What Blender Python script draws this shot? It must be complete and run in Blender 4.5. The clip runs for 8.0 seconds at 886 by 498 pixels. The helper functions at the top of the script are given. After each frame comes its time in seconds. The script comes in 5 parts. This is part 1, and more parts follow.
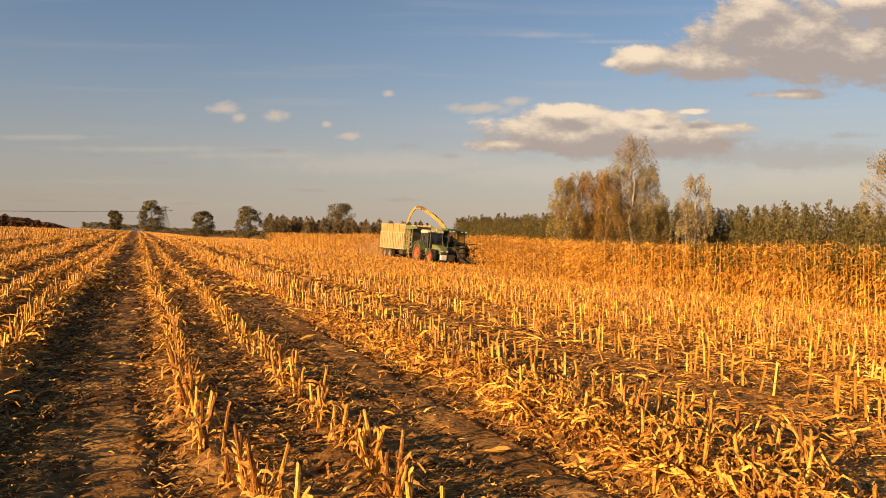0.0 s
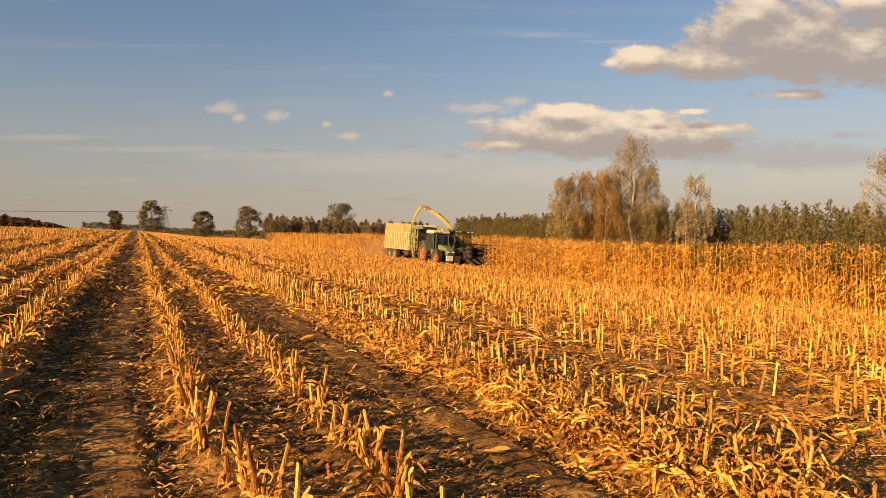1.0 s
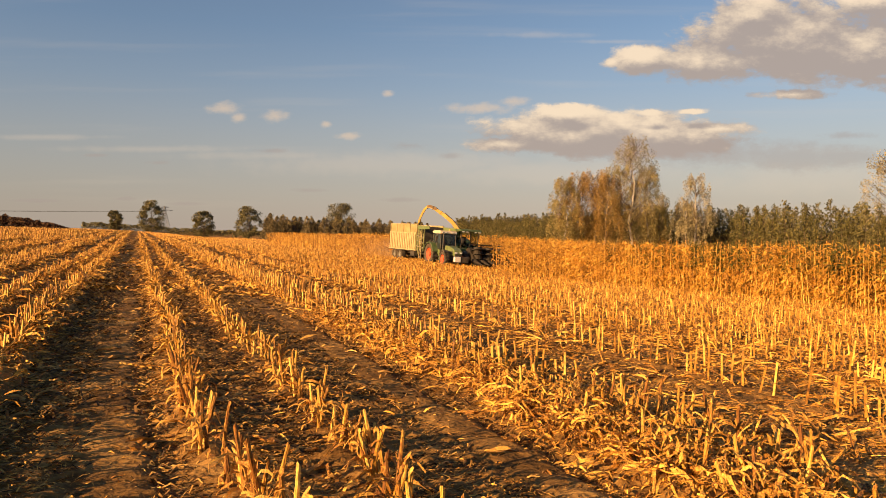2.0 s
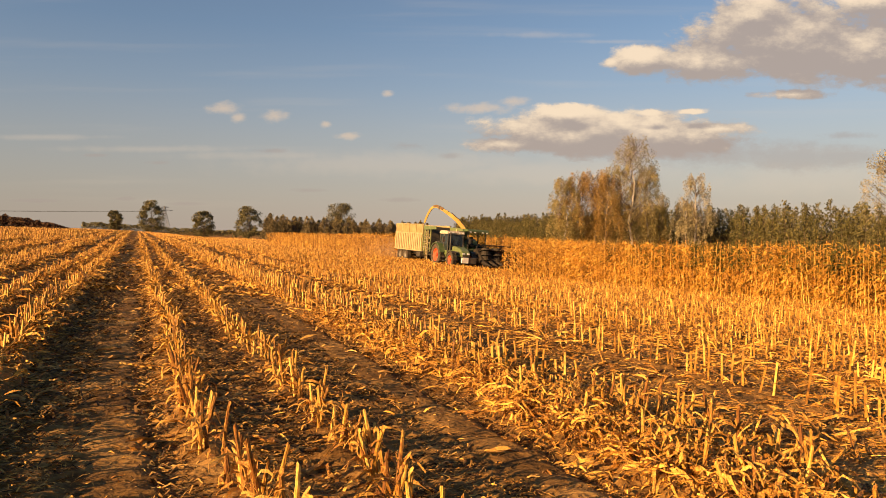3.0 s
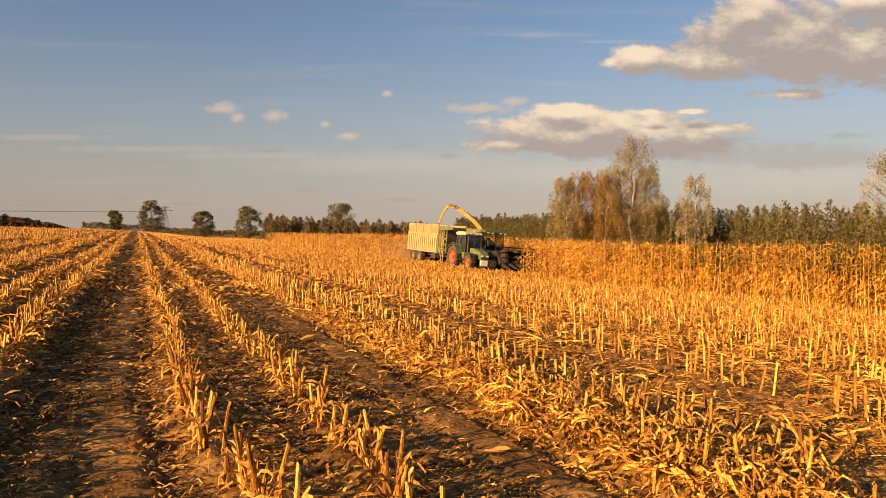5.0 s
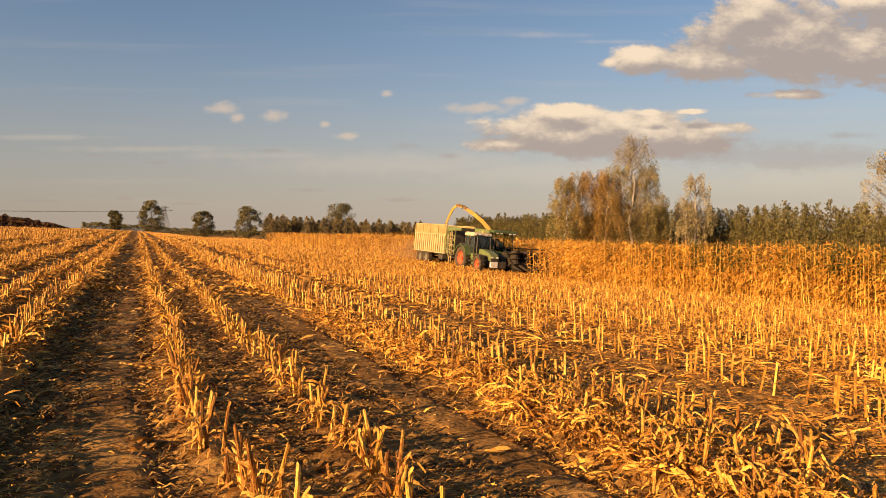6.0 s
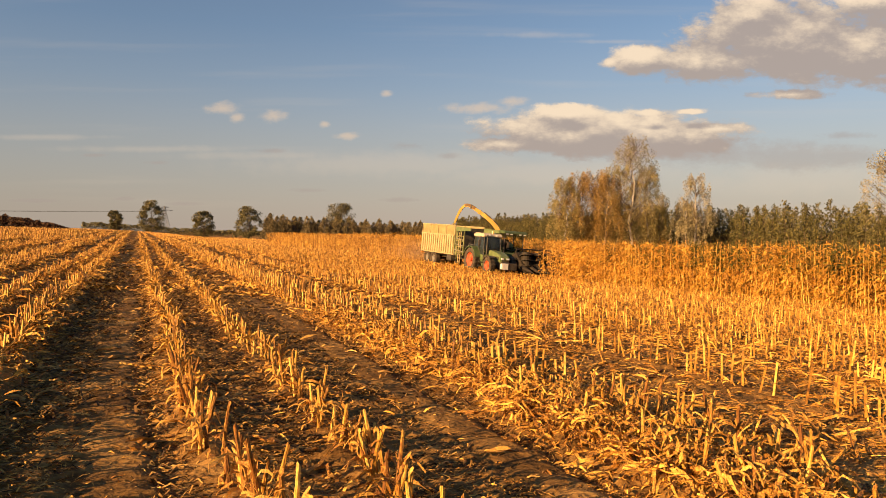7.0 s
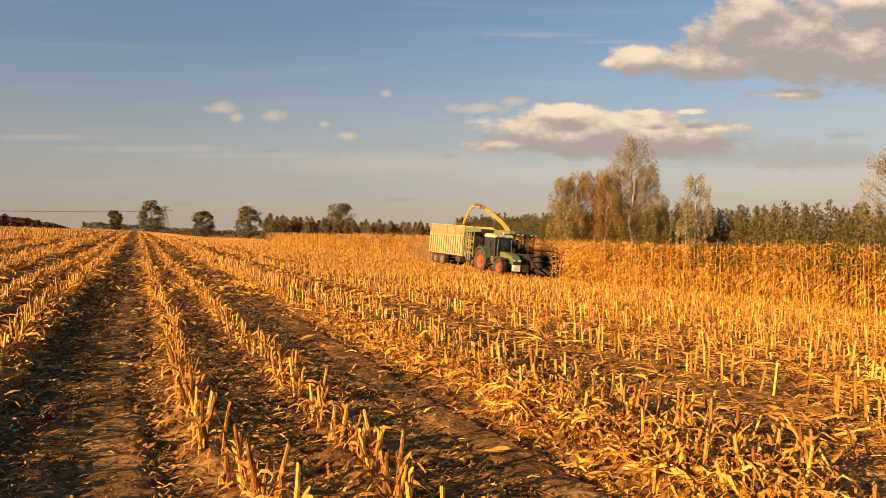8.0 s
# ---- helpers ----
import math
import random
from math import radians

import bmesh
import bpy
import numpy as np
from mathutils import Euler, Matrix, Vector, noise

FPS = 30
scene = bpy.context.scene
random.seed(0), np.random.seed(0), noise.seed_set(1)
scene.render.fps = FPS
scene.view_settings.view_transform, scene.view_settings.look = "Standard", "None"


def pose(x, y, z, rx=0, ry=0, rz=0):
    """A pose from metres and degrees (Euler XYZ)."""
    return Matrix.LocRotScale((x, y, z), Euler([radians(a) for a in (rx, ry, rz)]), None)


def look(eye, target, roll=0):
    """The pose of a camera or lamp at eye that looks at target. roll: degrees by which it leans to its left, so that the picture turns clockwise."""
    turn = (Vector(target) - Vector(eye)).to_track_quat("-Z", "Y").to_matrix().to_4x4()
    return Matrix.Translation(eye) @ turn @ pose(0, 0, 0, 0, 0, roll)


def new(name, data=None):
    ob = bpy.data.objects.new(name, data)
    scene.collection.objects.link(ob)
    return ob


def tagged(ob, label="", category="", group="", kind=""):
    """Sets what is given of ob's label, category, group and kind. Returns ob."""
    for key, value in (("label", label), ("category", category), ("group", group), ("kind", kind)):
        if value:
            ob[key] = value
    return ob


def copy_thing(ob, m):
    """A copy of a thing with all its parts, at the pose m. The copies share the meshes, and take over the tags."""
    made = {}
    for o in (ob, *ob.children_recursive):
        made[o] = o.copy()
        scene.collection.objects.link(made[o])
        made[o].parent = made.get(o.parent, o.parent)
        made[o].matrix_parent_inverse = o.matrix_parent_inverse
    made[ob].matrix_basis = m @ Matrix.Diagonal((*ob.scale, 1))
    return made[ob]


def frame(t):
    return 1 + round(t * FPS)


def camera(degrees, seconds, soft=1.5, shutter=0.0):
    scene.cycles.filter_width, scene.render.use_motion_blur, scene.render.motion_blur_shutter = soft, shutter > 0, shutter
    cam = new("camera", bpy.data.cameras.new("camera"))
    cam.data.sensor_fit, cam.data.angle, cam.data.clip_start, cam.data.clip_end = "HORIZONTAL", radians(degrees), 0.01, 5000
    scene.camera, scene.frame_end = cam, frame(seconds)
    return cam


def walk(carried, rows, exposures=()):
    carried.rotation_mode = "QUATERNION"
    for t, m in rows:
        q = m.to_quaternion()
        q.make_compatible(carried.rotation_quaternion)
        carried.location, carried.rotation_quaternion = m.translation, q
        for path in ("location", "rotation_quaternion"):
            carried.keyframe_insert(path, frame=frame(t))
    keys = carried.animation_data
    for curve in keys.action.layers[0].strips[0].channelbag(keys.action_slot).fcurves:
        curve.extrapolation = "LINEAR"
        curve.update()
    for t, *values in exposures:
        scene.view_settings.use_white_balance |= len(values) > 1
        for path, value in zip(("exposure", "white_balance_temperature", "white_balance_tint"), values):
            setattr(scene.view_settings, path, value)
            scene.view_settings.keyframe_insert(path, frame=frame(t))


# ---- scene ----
# ---- camera: it stands still in the stubble at chest height ----
EYE = (0.0, 0.0, 1.40)
YAW = radians(22.52)          # the view points this far to the right of the crop rows (+Y)
DOWN = math.tan(radians(1.405))
AIM = (10 * math.sin(YAW), 10 * math.cos(YAW), EYE[2] - 10 * DOWN)
cam = camera(62.0, 8.0, soft=0.4)
walk(cam, [(0.0, look(EYE, AIM)), (8.0, look(EYE, AIM))], exposures=[(0.0, 1.42, 7150, 12), (8.0, 1.42, 7150, 12)])


def off(r, d):
    """World x, y of a place r metres to the right and d metres ahead of the camera."""
    return (r * math.cos(YAW) + d * math.sin(YAW), d * math.cos(YAW) - r * math.sin(YAW))


# ---- light: a low sun behind the camera on its left, hazy evening sky ----
SUN_BEARING, SUN_HEIGHT = 255.0, 17.0
world = bpy.data.worlds.new("evening_sky")
scene.world = world
world.use_nodes = True
wt = world.node_tree
wt.nodes.clear()
w_out = wt.nodes.new("ShaderNodeOutputWorld")
w_bg = wt.nodes.new("ShaderNodeBackground")
w_sky = wt.nodes.new("ShaderNodeTexSky")
w_sky.sky_type, w_sky.sun_disc = "NISHITA", False
w_sky.sun_elevation, w_sky.sun_rotation = radians(SUN_HEIGHT), radians(SUN_BEARING)
w_sky.dust_density, w_sky.air_density, w_sky.ozone_density = 0.6, 1.0, 3.6
w_bg.inputs["Strength"].default_value = 0.0440
# haze that thickens evenly towards the horizon
w_co = wt.nodes.new("ShaderNodeTexCoord")
w_sep = wt.nodes.new("ShaderNodeSeparateXYZ")
w_ramp = wt.nodes.new("ShaderNodeValToRGB")
w_mix = wt.nodes.new("ShaderNodeMix")
w_mix.data_type = "RGBA"
w_ramp.color_ramp.elements[0].position, w_ramp.color_ramp.elements[0].color = 0.0, (0.9, 0.9, 0.9, 1)
w_ramp.color_ramp.elements[1].position, w_ramp.color_ramp.elements[1].color = 0.26, (0.08, 0.08, 0.08, 1)
w_ramp.color_ramp.elements.new(0.7).color = (0.0, 0.0, 0.0, 1)
mid = w_ramp.color_ramp.elements.new(0.10)
mid.color = (0.58, 0.58, 0.58, 1)
w_ramp.color_ramp.elements.new(0.19).color = (0.22, 0.22, 0.22, 1)
wt.links.new(w_co.outputs["Generated"], w_sep.inputs[0])
wt.links.new(w_sep.outputs["Z"], w_ramp.inputs["Fac"])
wt.links.new(w_ramp.outputs["Color"], w_mix.inputs["Factor"])
wt.links.new(w_sky.outputs["Color"], w_mix.inputs["A"])
# the haze is brighter towards the east than the north
w_dot, w_side, w_tint = wt.nodes.new("ShaderNodeVectorMath"), wt.nodes.new("ShaderNodeMapRange"), wt.nodes.new("ShaderNodeVectorMath")
w_dot.operation, w_tint.operation = "DOT_PRODUCT", "SCALE"
w_dot.inputs[1].default_value = (math.cos(YAW), -math.sin(YAW), 0.0)
for socket, value in (("From Min", -0.55), ("From Max", 0.15), ("To Min", 0.78), ("To Max", 1.0)):
    w_side.inputs[socket].default_value = value
w_tint.inputs[0].default_value = (4.35, 3.74, 3.32)
wt.links.new(w_co.outputs["Generated"], w_dot.inputs[0])
wt.links.new(w_dot.outputs["Value"], w_side.inputs["Value"])
wt.links.new(w_side.outputs[0], w_tint.inputs["Scale"])
wt.links.new(w_tint.outputs[0], w_mix.inputs["B"])
wt.links.new(w_mix.outputs["Result"], w_bg.inputs["Color"])
wt.links.new(w_bg.outputs[0], w_out.inputs["Surface"])

sun = new("sun", bpy.data.lights.new("sun", "SUN"))
sun.data.energy, sun.data.angle, sun.data.color = 4.6, radians(0.6), (1.0, 0.615, 0.28)
sb, sh = radians(SUN_BEARING), radians(SUN_HEIGHT)
to_sun = Vector((math.sin(sb) * math.cos(sh), math.cos(sb) * math.cos(sh), math.sin(sh)))
sun.matrix_world = look(to_sun * 100, (0, 0, 0))


# ---- materials ----
def material(name, colors, scale=4.0, rough=0.7, metal=0.0, bump=0.2, island=0.0, obj=0.0, detail=6.0, translucent=0.0, spec=0.3, grain=30.0, stretch=None, fleck=0.5):
    """A procedural surface: colours mixed by coarse and fine noise, with random shifts by piece, and a fine relief."""
    m = bpy.data.materials.new(name)
    m.use_nodes = True
    t = m.node_tree
    bs = t.nodes["Principled BSDF"]
    co = t.nodes.new("ShaderNodeTexCoord")
    n1, n2 = t.nodes.new("ShaderNodeTexNoise"), t.nodes.new("ShaderNodeTexNoise")
    n1.inputs["Scale"].default_value, n1.inputs["Detail"].default_value = scale, detail
    n2.inputs["Scale"].default_value, n2.inputs["Detail"].default_value = scale * grain / 4, 4.0
    ramp = t.nodes.new("ShaderNodeValToRGB")
    els = ramp.color_ramp.elements
    while len(els) < len(colors):
        els.new(0.5)
    for i, c in enumerate(colors):
        els[i].position, els[i].color = 0.15 + 0.7 * i / max(1, len(colors) - 1), (*c, 1)
    total = t.nodes.new("ShaderNodeMath")
    total.operation = "MULTIPLY_ADD"
    fine = t.nodes.new("ShaderNodeMath")
    fine.operation = "MULTIPLY_ADD"
    fine.inputs[1].default_value, fine.inputs[2].default_value = fleck, -fleck / 2
    t.links.new(n2.outputs["Fac"], fine.inputs[0])
    t.links.new(n1.outputs["Fac"], total.inputs[0])
    total.inputs[1].default_value = 1.0
    t.links.new(fine.outputs[0], total.inputs[2])
    last = total
    for amount, source, socket in ((island, "ShaderNodeNewGeometry", "Random Per Island"), (obj, "ShaderNodeObjectInfo", "Random")):
        if amount:
            src = t.nodes.new(source)
            ma = t.nodes.new("ShaderNodeMath")
            ma.operation = "MULTIPLY_ADD"
            ma.inputs[1].default_value = amount
            ma2 = t.nodes.new("ShaderNodeMath")
            ma2.operation = "SUBTRACT"
            ma2.inputs[1].default_value = amount / 2
            t.links.new(src.outputs[socket], ma.inputs[0])
            t.links.new(last.outputs[0], ma.inputs[2])
            t.links.new(ma.outputs[0], ma2.inputs[0])
            last = ma2
    place = co.outputs["Object"]
    if stretch:
        st = t.nodes.new("ShaderNodeVectorMath")
        st.operation = "MULTIPLY"
        st.inputs[1].default_value = stretch
        t.links.new(place, st.inputs[0])
        place = st.outputs[0]
    t.links.new(place, n1.inputs["Vector"])
    t.links.new(place, n2.inputs["Vector"])
    t.links.new(last.outputs[0], ramp.inputs["Fac"])
    t.links.new(ramp.outputs["Color"], bs.inputs["Base Color"])
    bs.inputs["Roughness"].default_value, bs.inputs["Metallic"].default_value = rough, metal
    bs.inputs["Specular IOR Level"].default_value = spec
    if bump:
        bp = t.nodes.new("ShaderNodeBump")
        bp.inputs["Strength"].default_value, bp.inputs["Distance"].default_value = bump, 0.02
        t.links.new(n2.outputs["Fac"], bp.inputs["Height"])
        t.links.new(bp.outputs[0], bs.inputs["Normal"])
    if translucent:
        tr = t.nodes.new("ShaderNodeBsdfTranslucent")
        mx = t.nodes.new("ShaderNodeMixShader")
        mx.inputs[0].default_value = translucent
        t.links.new(ramp.outputs["Color"], tr.inputs["Color"])
        t.links.new(bs.outputs[0], mx.inputs[1])
        t.links.new(tr.outputs[0], mx.inputs[2])
        t.links.new(mx.outputs[0], t.nodes["Material Output"].inputs["Surface"])
    return m


def glass_material(name, tint, clear=0.72, ior=1.45):
    m = bpy.data.materials.new(name)
    m.use_nodes = True
    bs = m.node_tree.nodes["Principled BSDF"]
    bs.inputs["Base Color"].default_value = (*tint, 1)
    bs.inputs["Roughness"].default_value = 0.05
    bs.inputs["Transmission Weight"].default_value = clear
    bs.inputs["IOR"].default_value = ior
    return m


# the near-black end of the ramp stands in for missing deep shade
M_SOIL = material("dry_sandy_soil", [(0.035, 0.017, 0.006), (0.225, 0.120, 0.038), (0.54, 0.315, 0.102)], scale=1.3, rough=0.95, bump=1.0, spec=0.1, grain=60)


def streak_soil():
    """Clods and half-buried shreds that lie across the rows, as relief."""
    t = M_SOIL.node_tree
    bs = t.nodes["Principled BSDF"]
    old = bs.inputs["Normal"].links[0].from_socket
    co, sc, nz = t.nodes.new("ShaderNodeTexCoord"), t.nodes.new("ShaderNodeVectorMath"), t.nodes.new("ShaderNodeTexNoise")
    sc.operation = "MULTIPLY"
    sc.inputs[1].default_value = (5.0, 17.0, 5.0)
    nz.inputs["Scale"].default_value, nz.inputs["Detail"].default_value, nz.inputs["Distortion"].default_value = 1.0, 5.0, 0.6
    bp = t.nodes.new("ShaderNodeBump")
    bp.inputs["Strength"].default_value, bp.inputs["Distance"].default_value = 1.0, 0.026
    t.links.new(co.outputs["Object"], sc.inputs[0])
    t.links.new(sc.outputs[0], nz.inputs["Vector"])
    t.links.new(nz.outputs["Fac"], bp.inputs["Height"])
    t.links.new(old, bp.inputs["Normal"])
    t.links.new(bp.outputs[0], bs.inputs["Normal"])


streak_soil()
M_STALK = material("cut_maize_stalk", [(0.17, 0.062, 0.011), (0.52, 0.26, 0.038), (0.78, 0.50, 0.13)], scale=9, rough=0.6, island=0.4, obj=0.6, bump=0.5, stretch=(2.5, 2.5, 0.5), fleck=1.1)
M_STUBBLE = material("golden_stubble", [(0.09, 0.033, 0.006), (0.42, 0.198, 0.027), (0.72, 0.44, 0.10)], scale=3, rough=0.6, island=0.55, bump=0.3, fleck=0.8)
M_HUSK = material("dry_maize_leaf", [(0.13, 0.045, 0.011), (0.43, 0.20, 0.038), (0.68, 0.39, 0.09)], scale=11, rough=0.65, island=0.5, obj=0.4, bump=0.5, translucent=0.15, stretch=(1.6, 1.6, 0.6), fleck=1.1)
# near-black low end: deepens the shade among the litter by colour
M_LITTER = material("maize_litter", [(0.06, 0.022, 0.006), (0.45, 0.205, 0.034), (0.84, 0.48, 0.10)], scale=11, rough=0.7, island=0.6, bump=0.5, fleck=1.1, stretch=(0.8, 1.7, 1.0))
M_TRODDEN = material("trodden_litter", [(0.04, 0.019, 0.007), (0.19, 0.098, 0.028), (0.54, 0.31, 0.085)], scale=3, rough=0.8, island=0.7, bump=0.2)
M_CROP = material("ripe_maize_leaf", [(0.085, 0.031, 0.006), (0.49, 0.238, 0.032), (0.80, 0.49, 0.105)], scale=0.8, rough=0.55, island=0.5, bump=0.1, translucent=0.12)
M_CROPGREEN = material("half_green_maize_leaf", [(0.026, 0.029, 0.008), (0.095, 0.084, 0.016), (0.36, 0.25, 0.045)], scale=0.8, rough=0.55, island=0.5, bump=0.1, translucent=0.25)
M_BARK = material("brown_bark", [(0.05, 0.035, 0.025), (0.14, 0.10, 0.07)], scale=3, rough=0.9, bump=0.6)
M_BIRCHBARK = material("white_birch_bark", [(0.10, 0.08, 0.06), (0.34, 0.30, 0.24), (0.54, 0.49, 0.41)], scale=1.6, rough=0.8, bump=0.3)
M_BIRCH = material("birch_leaf", [(0.12, 0.10, 0.035), (0.30, 0.245, 0.09), (0.54, 0.44, 0.20)], scale=0.4, rough=0.6, island=0.5, bump=0, translucent=0.4)
M_PALEBIRCH = material("thin_pale_birch_leaf", [(0.14, 0.12, 0.06), (0.36, 0.31, 0.17), (0.60, 0.52, 0.32)], scale=0.4, rough=0.6, island=0.5, bump=0, translucent=0.4)
M_RUSSET = material("russet_birch_leaf", [(0.15, 0.09, 0.028), (0.35, 0.22, 0.065), (0.52, 0.35, 0.11)], scale=0.4, rough=0.6, island=0.5, bump=0, translucent=0.4)
M_PINE = material("pine_needles", [(0.030, 0.029, 0.010), (0.092, 0.082, 0.026), (0.175, 0.148, 0.050)], scale=0.8, rough=0.7, island=0.5, obj=0.15, bump=0)
# far foliage only: its colours are lightened to paint in aerial haze
M_LEAF = material("haze_paled_broad_leaf", [(0.045, 0.042, 0.022), (0.115, 0.102, 0.042), (0.20, 0.165, 0.07)], scale=0.4, rough=0.7, island=0.3, bump=0)
M_BROWNWOOD = material("autumn_brown_foliage", [(0.02, 0.012, 0.008), (0.06, 0.032, 0.018), (0.13, 0.065, 0.028)], scale=0.1, rough=0.8, island=0.3, bump=0)
M_GREEN = material("dusty_green_paint", [(0.075, 0.115, 0.035), (0.125, 0.160, 0.058), (0.22, 0.225, 0.11)], scale=2.5, rough=0.45, bump=0.05, spec=0.5)
M_DARKGREEN = material("dark_green_paint", [(0.042, 0.072, 0.026), (0.078, 0.115, 0.046), (0.14, 0.155, 0.08)], scale=2.5, rough=0.5, bump=0.05)
M_CREAM = material("dusty_cream_sheet_metal", [(0.26, 0.195, 0.095), (0.40, 0.305, 0.155), (0.50, 0.395, 0.22)], scale=1.5, rough=0.55, bump=0.05)
# olive of the trailer's frame; also the painted shade between its ribs
M_OLIVE_AND_RIBSHADE = material("olive_sheet_and_rib_shade", [(0.09, 0.10, 0.032), (0.17, 0.175, 0.065), (0.31, 0.29, 0.14)], scale=1.8, rough=0.55, bump=0.05)
M_FADED = material("faded_olive_cream_sheet", [(0.15, 0.125, 0.05), (0.28, 0.225, 0.095), (0.40, 0.32, 0.16)], scale=1.6, rough=0.6, bump=0.05)
M_ROOF = material("dusty_beige_roof", [(0.34, 0.28, 0.19), (0.50, 0.42, 0.30), (0.58, 0.50, 0.38)], scale=2.5, rough=0.55, bump=0.05)
# shelter belt: distance haze is mixed into these paler colours
M_HEDGE = material("haze_paled_brown_green_foliage", [(0.07, 0.056, 0.03), (0.15, 0.118, 0.055), (0.24, 0.185, 0.09)], scale=0.4, rough=0.7, island=0.4, bump=0)
M_RUBBER = material("dusty_rubber", [(0.028, 0.022, 0.016), (0.065, 0.05, 0.035), (0.15, 0.115, 0.075)], scale=4, rough=0.9, bump=0.3)
M_RED = material("red_rim_paint", [(0.33, 0.06, 0.025), (0.50, 0.095, 0.04), (0.52, 0.17, 0.09)], scale=4, rough=0.5, bump=0.05)
M_GREYRIM = material("grey_steel_rim", [(0.20, 0.18, 0.15), (0.38, 0.35, 0.29)], scale=4, rough=0.5, metal=0.4, bump=0.1)
M_BLACK = material("black_steel", [(0.026, 0.023, 0.018), (0.062, 0.052, 0.04), (0.13, 0.105, 0.075)], scale=4, rough=0.6, bump=0.1)
M_YELLOW = material("yellow_chute_paint", [(0.26, 0.14, 0.02), (0.44, 0.25, 0.035), (0.56, 0.36, 0.08)], scale=2, rough=0.45, bump=0.05, spec=0.5)
M_BROWN = material("worn_brown_plate", [(0.07, 0.04, 0.018), (0.15, 0.085, 0.035), (0.26, 0.16, 0.06)], scale=4, rough=0.6, bump=0.1)
M_WHITE = material("off_white_paint", [(0.62, 0.59, 0.53), (0.80, 0.77, 0.70)], scale=3, rough=0.45, bump=0.05)
M_LAMP = material("lamp_lens", [(0.6, 0.6, 0.55), (0.8, 0.8, 0.75)], scale=9, rough=0.15, bump=0.1, spec=0.6)
M_AMBER = material("amber_lens", [(0.6, 0.22, 0.02), (0.75, 0.3, 0.03)], scale=9, rough=0.2, bump=0.1)
M_GLASS = glass_material("tinted_cab_glass", (0.07, 0.09, 0.095))
M_CLEAR = glass_material("clear_cab_glass", (0.62, 0.66, 0.66), 1.0, 1.1)
M_SEAT = material("dark_seat_cloth", [(0.02, 0.02, 0.02), (0.05, 0.05, 0.05)], scale=6, rough=0.9)
# dark header steel, blackened further to carry the shade around it
M_HEADER = material("shade_darkened_steel", [(0.010, 0.008, 0.006), (0.026, 0.020, 0.014), (0.055, 0.040, 0.026)], scale=4, rough=0.75, bump=0.1)
M_STEEL = material("galvanised_lattice", [(0.16, 0.16, 0.15), (0.30, 0.29, 0.27)], scale=2, rough=0.6, metal=0.3, bump=0)
M_CHAFF = material("chopped_maize", [(0.25, 0.18, 0.05), (0.45, 0.33, 0.10)], scale=8, rough=0.9, bump=0.6)


# ---- building helpers ----
def part(name, bm, mat, parent=None, label="", smooth=False):
    me = bpy.data.meshes.new(name)
    bm.to_mesh(me)
    bm.free()
    me.materials.append(mat)
    if smooth:
        me.shade_smooth()
    ob = new(name, me)
    ob.parent = parent
    return tagged(ob, label)


def quads(name, verts, faces, mat, parent=None, smooth=False):
    """One mesh out of arrays of corners and four-cornered faces."""
    me = bpy.data.meshes.new(name)
    verts, faces = np.asarray(verts, np.float32), np.asarray(faces, np.int32)
    me.vertices.add(len(verts))
    me.vertices.foreach_set("co", verts.ravel())
    me.loops.add(faces.size)
    me.loops.foreach_set("vertex_index", faces.ravel())
    me.polygons.add(len(faces))
    me.polygons.foreach_set("loop_start", np.arange(0, faces.size, 4, dtype=np.int32))
    me.polygons.foreach_set("use_smooth", np.full(len(faces), smooth))
    me.update(calc_edges=True)
    me.materials.append(mat)
    ob = new(name, me)
    ob.parent = parent
    return ob


def merged(*sets):
    """Several (corners, faces) sets in one."""
    vs, fs, n = [], [], 0
    for v, f in sets:
        vs.append(v)
        fs.append(f + n)
        n += len(v)
    return np.concatenate(vs), np.concatenate(fs)


def ribbons(base, az, e0, e1, length, width, seg=2, rng=None, taper=0.25, twist=0.5, crumple=0.0):
    """Strips that start at base in the direction az, rise at e0 and bend to e1 (radians); crumple kinks them at each joint."""
    n = len(base)
    az = np.array(az, float)
    tw = (rng.random(n) - 0.5) * 2 * twist if rng is not None else np.zeros(n)
    p, rows = base.copy(), []
    for i in range(seg + 1):
        s = i / seg
        side = np.stack([np.cos(az) * np.cos(tw), -np.sin(az) * np.cos(tw), np.sin(tw)], 1)
        w = width * (0.65 + 0.35 * min(1, s * 3)) * (1 - (1 - taper) * s ** 2)
        e = e0 + (e1 - e0) * (s + 0.5 / seg)
        if crumple:
            w = w * (1 + crumple * 0.5 * (rng.random(n) - 0.5))
            tw = tw + rng.normal(0, crumple, n)
            az = az + rng.normal(0, crumple * 0.6, n)
            e = e + rng.normal(0, crumple * 0.5, n)
        rows += [p - side * w[:, None] / 2, p + side * w[:, None] / 2]
        h = np.stack([np.sin(az), np.cos(az), np.zeros(n)], 1)
        p = p + (h * np.cos(e)[:, None] + np.array([0, 0, 1.0]) * np.sin(e)[:, None]) * (length / seg)[:, None]
    v = np.stack(rows, 1).reshape(-1, 3)
    k = 2 * (seg + 1)
    f0 = np.array([[2 * i, 2 * i + 1, 2 * i + 3, 2 * i + 2] for i in range(seg)])
    return v, (np.arange(n)[:, None, None] * k + f0[None]).reshape(-1, 4)


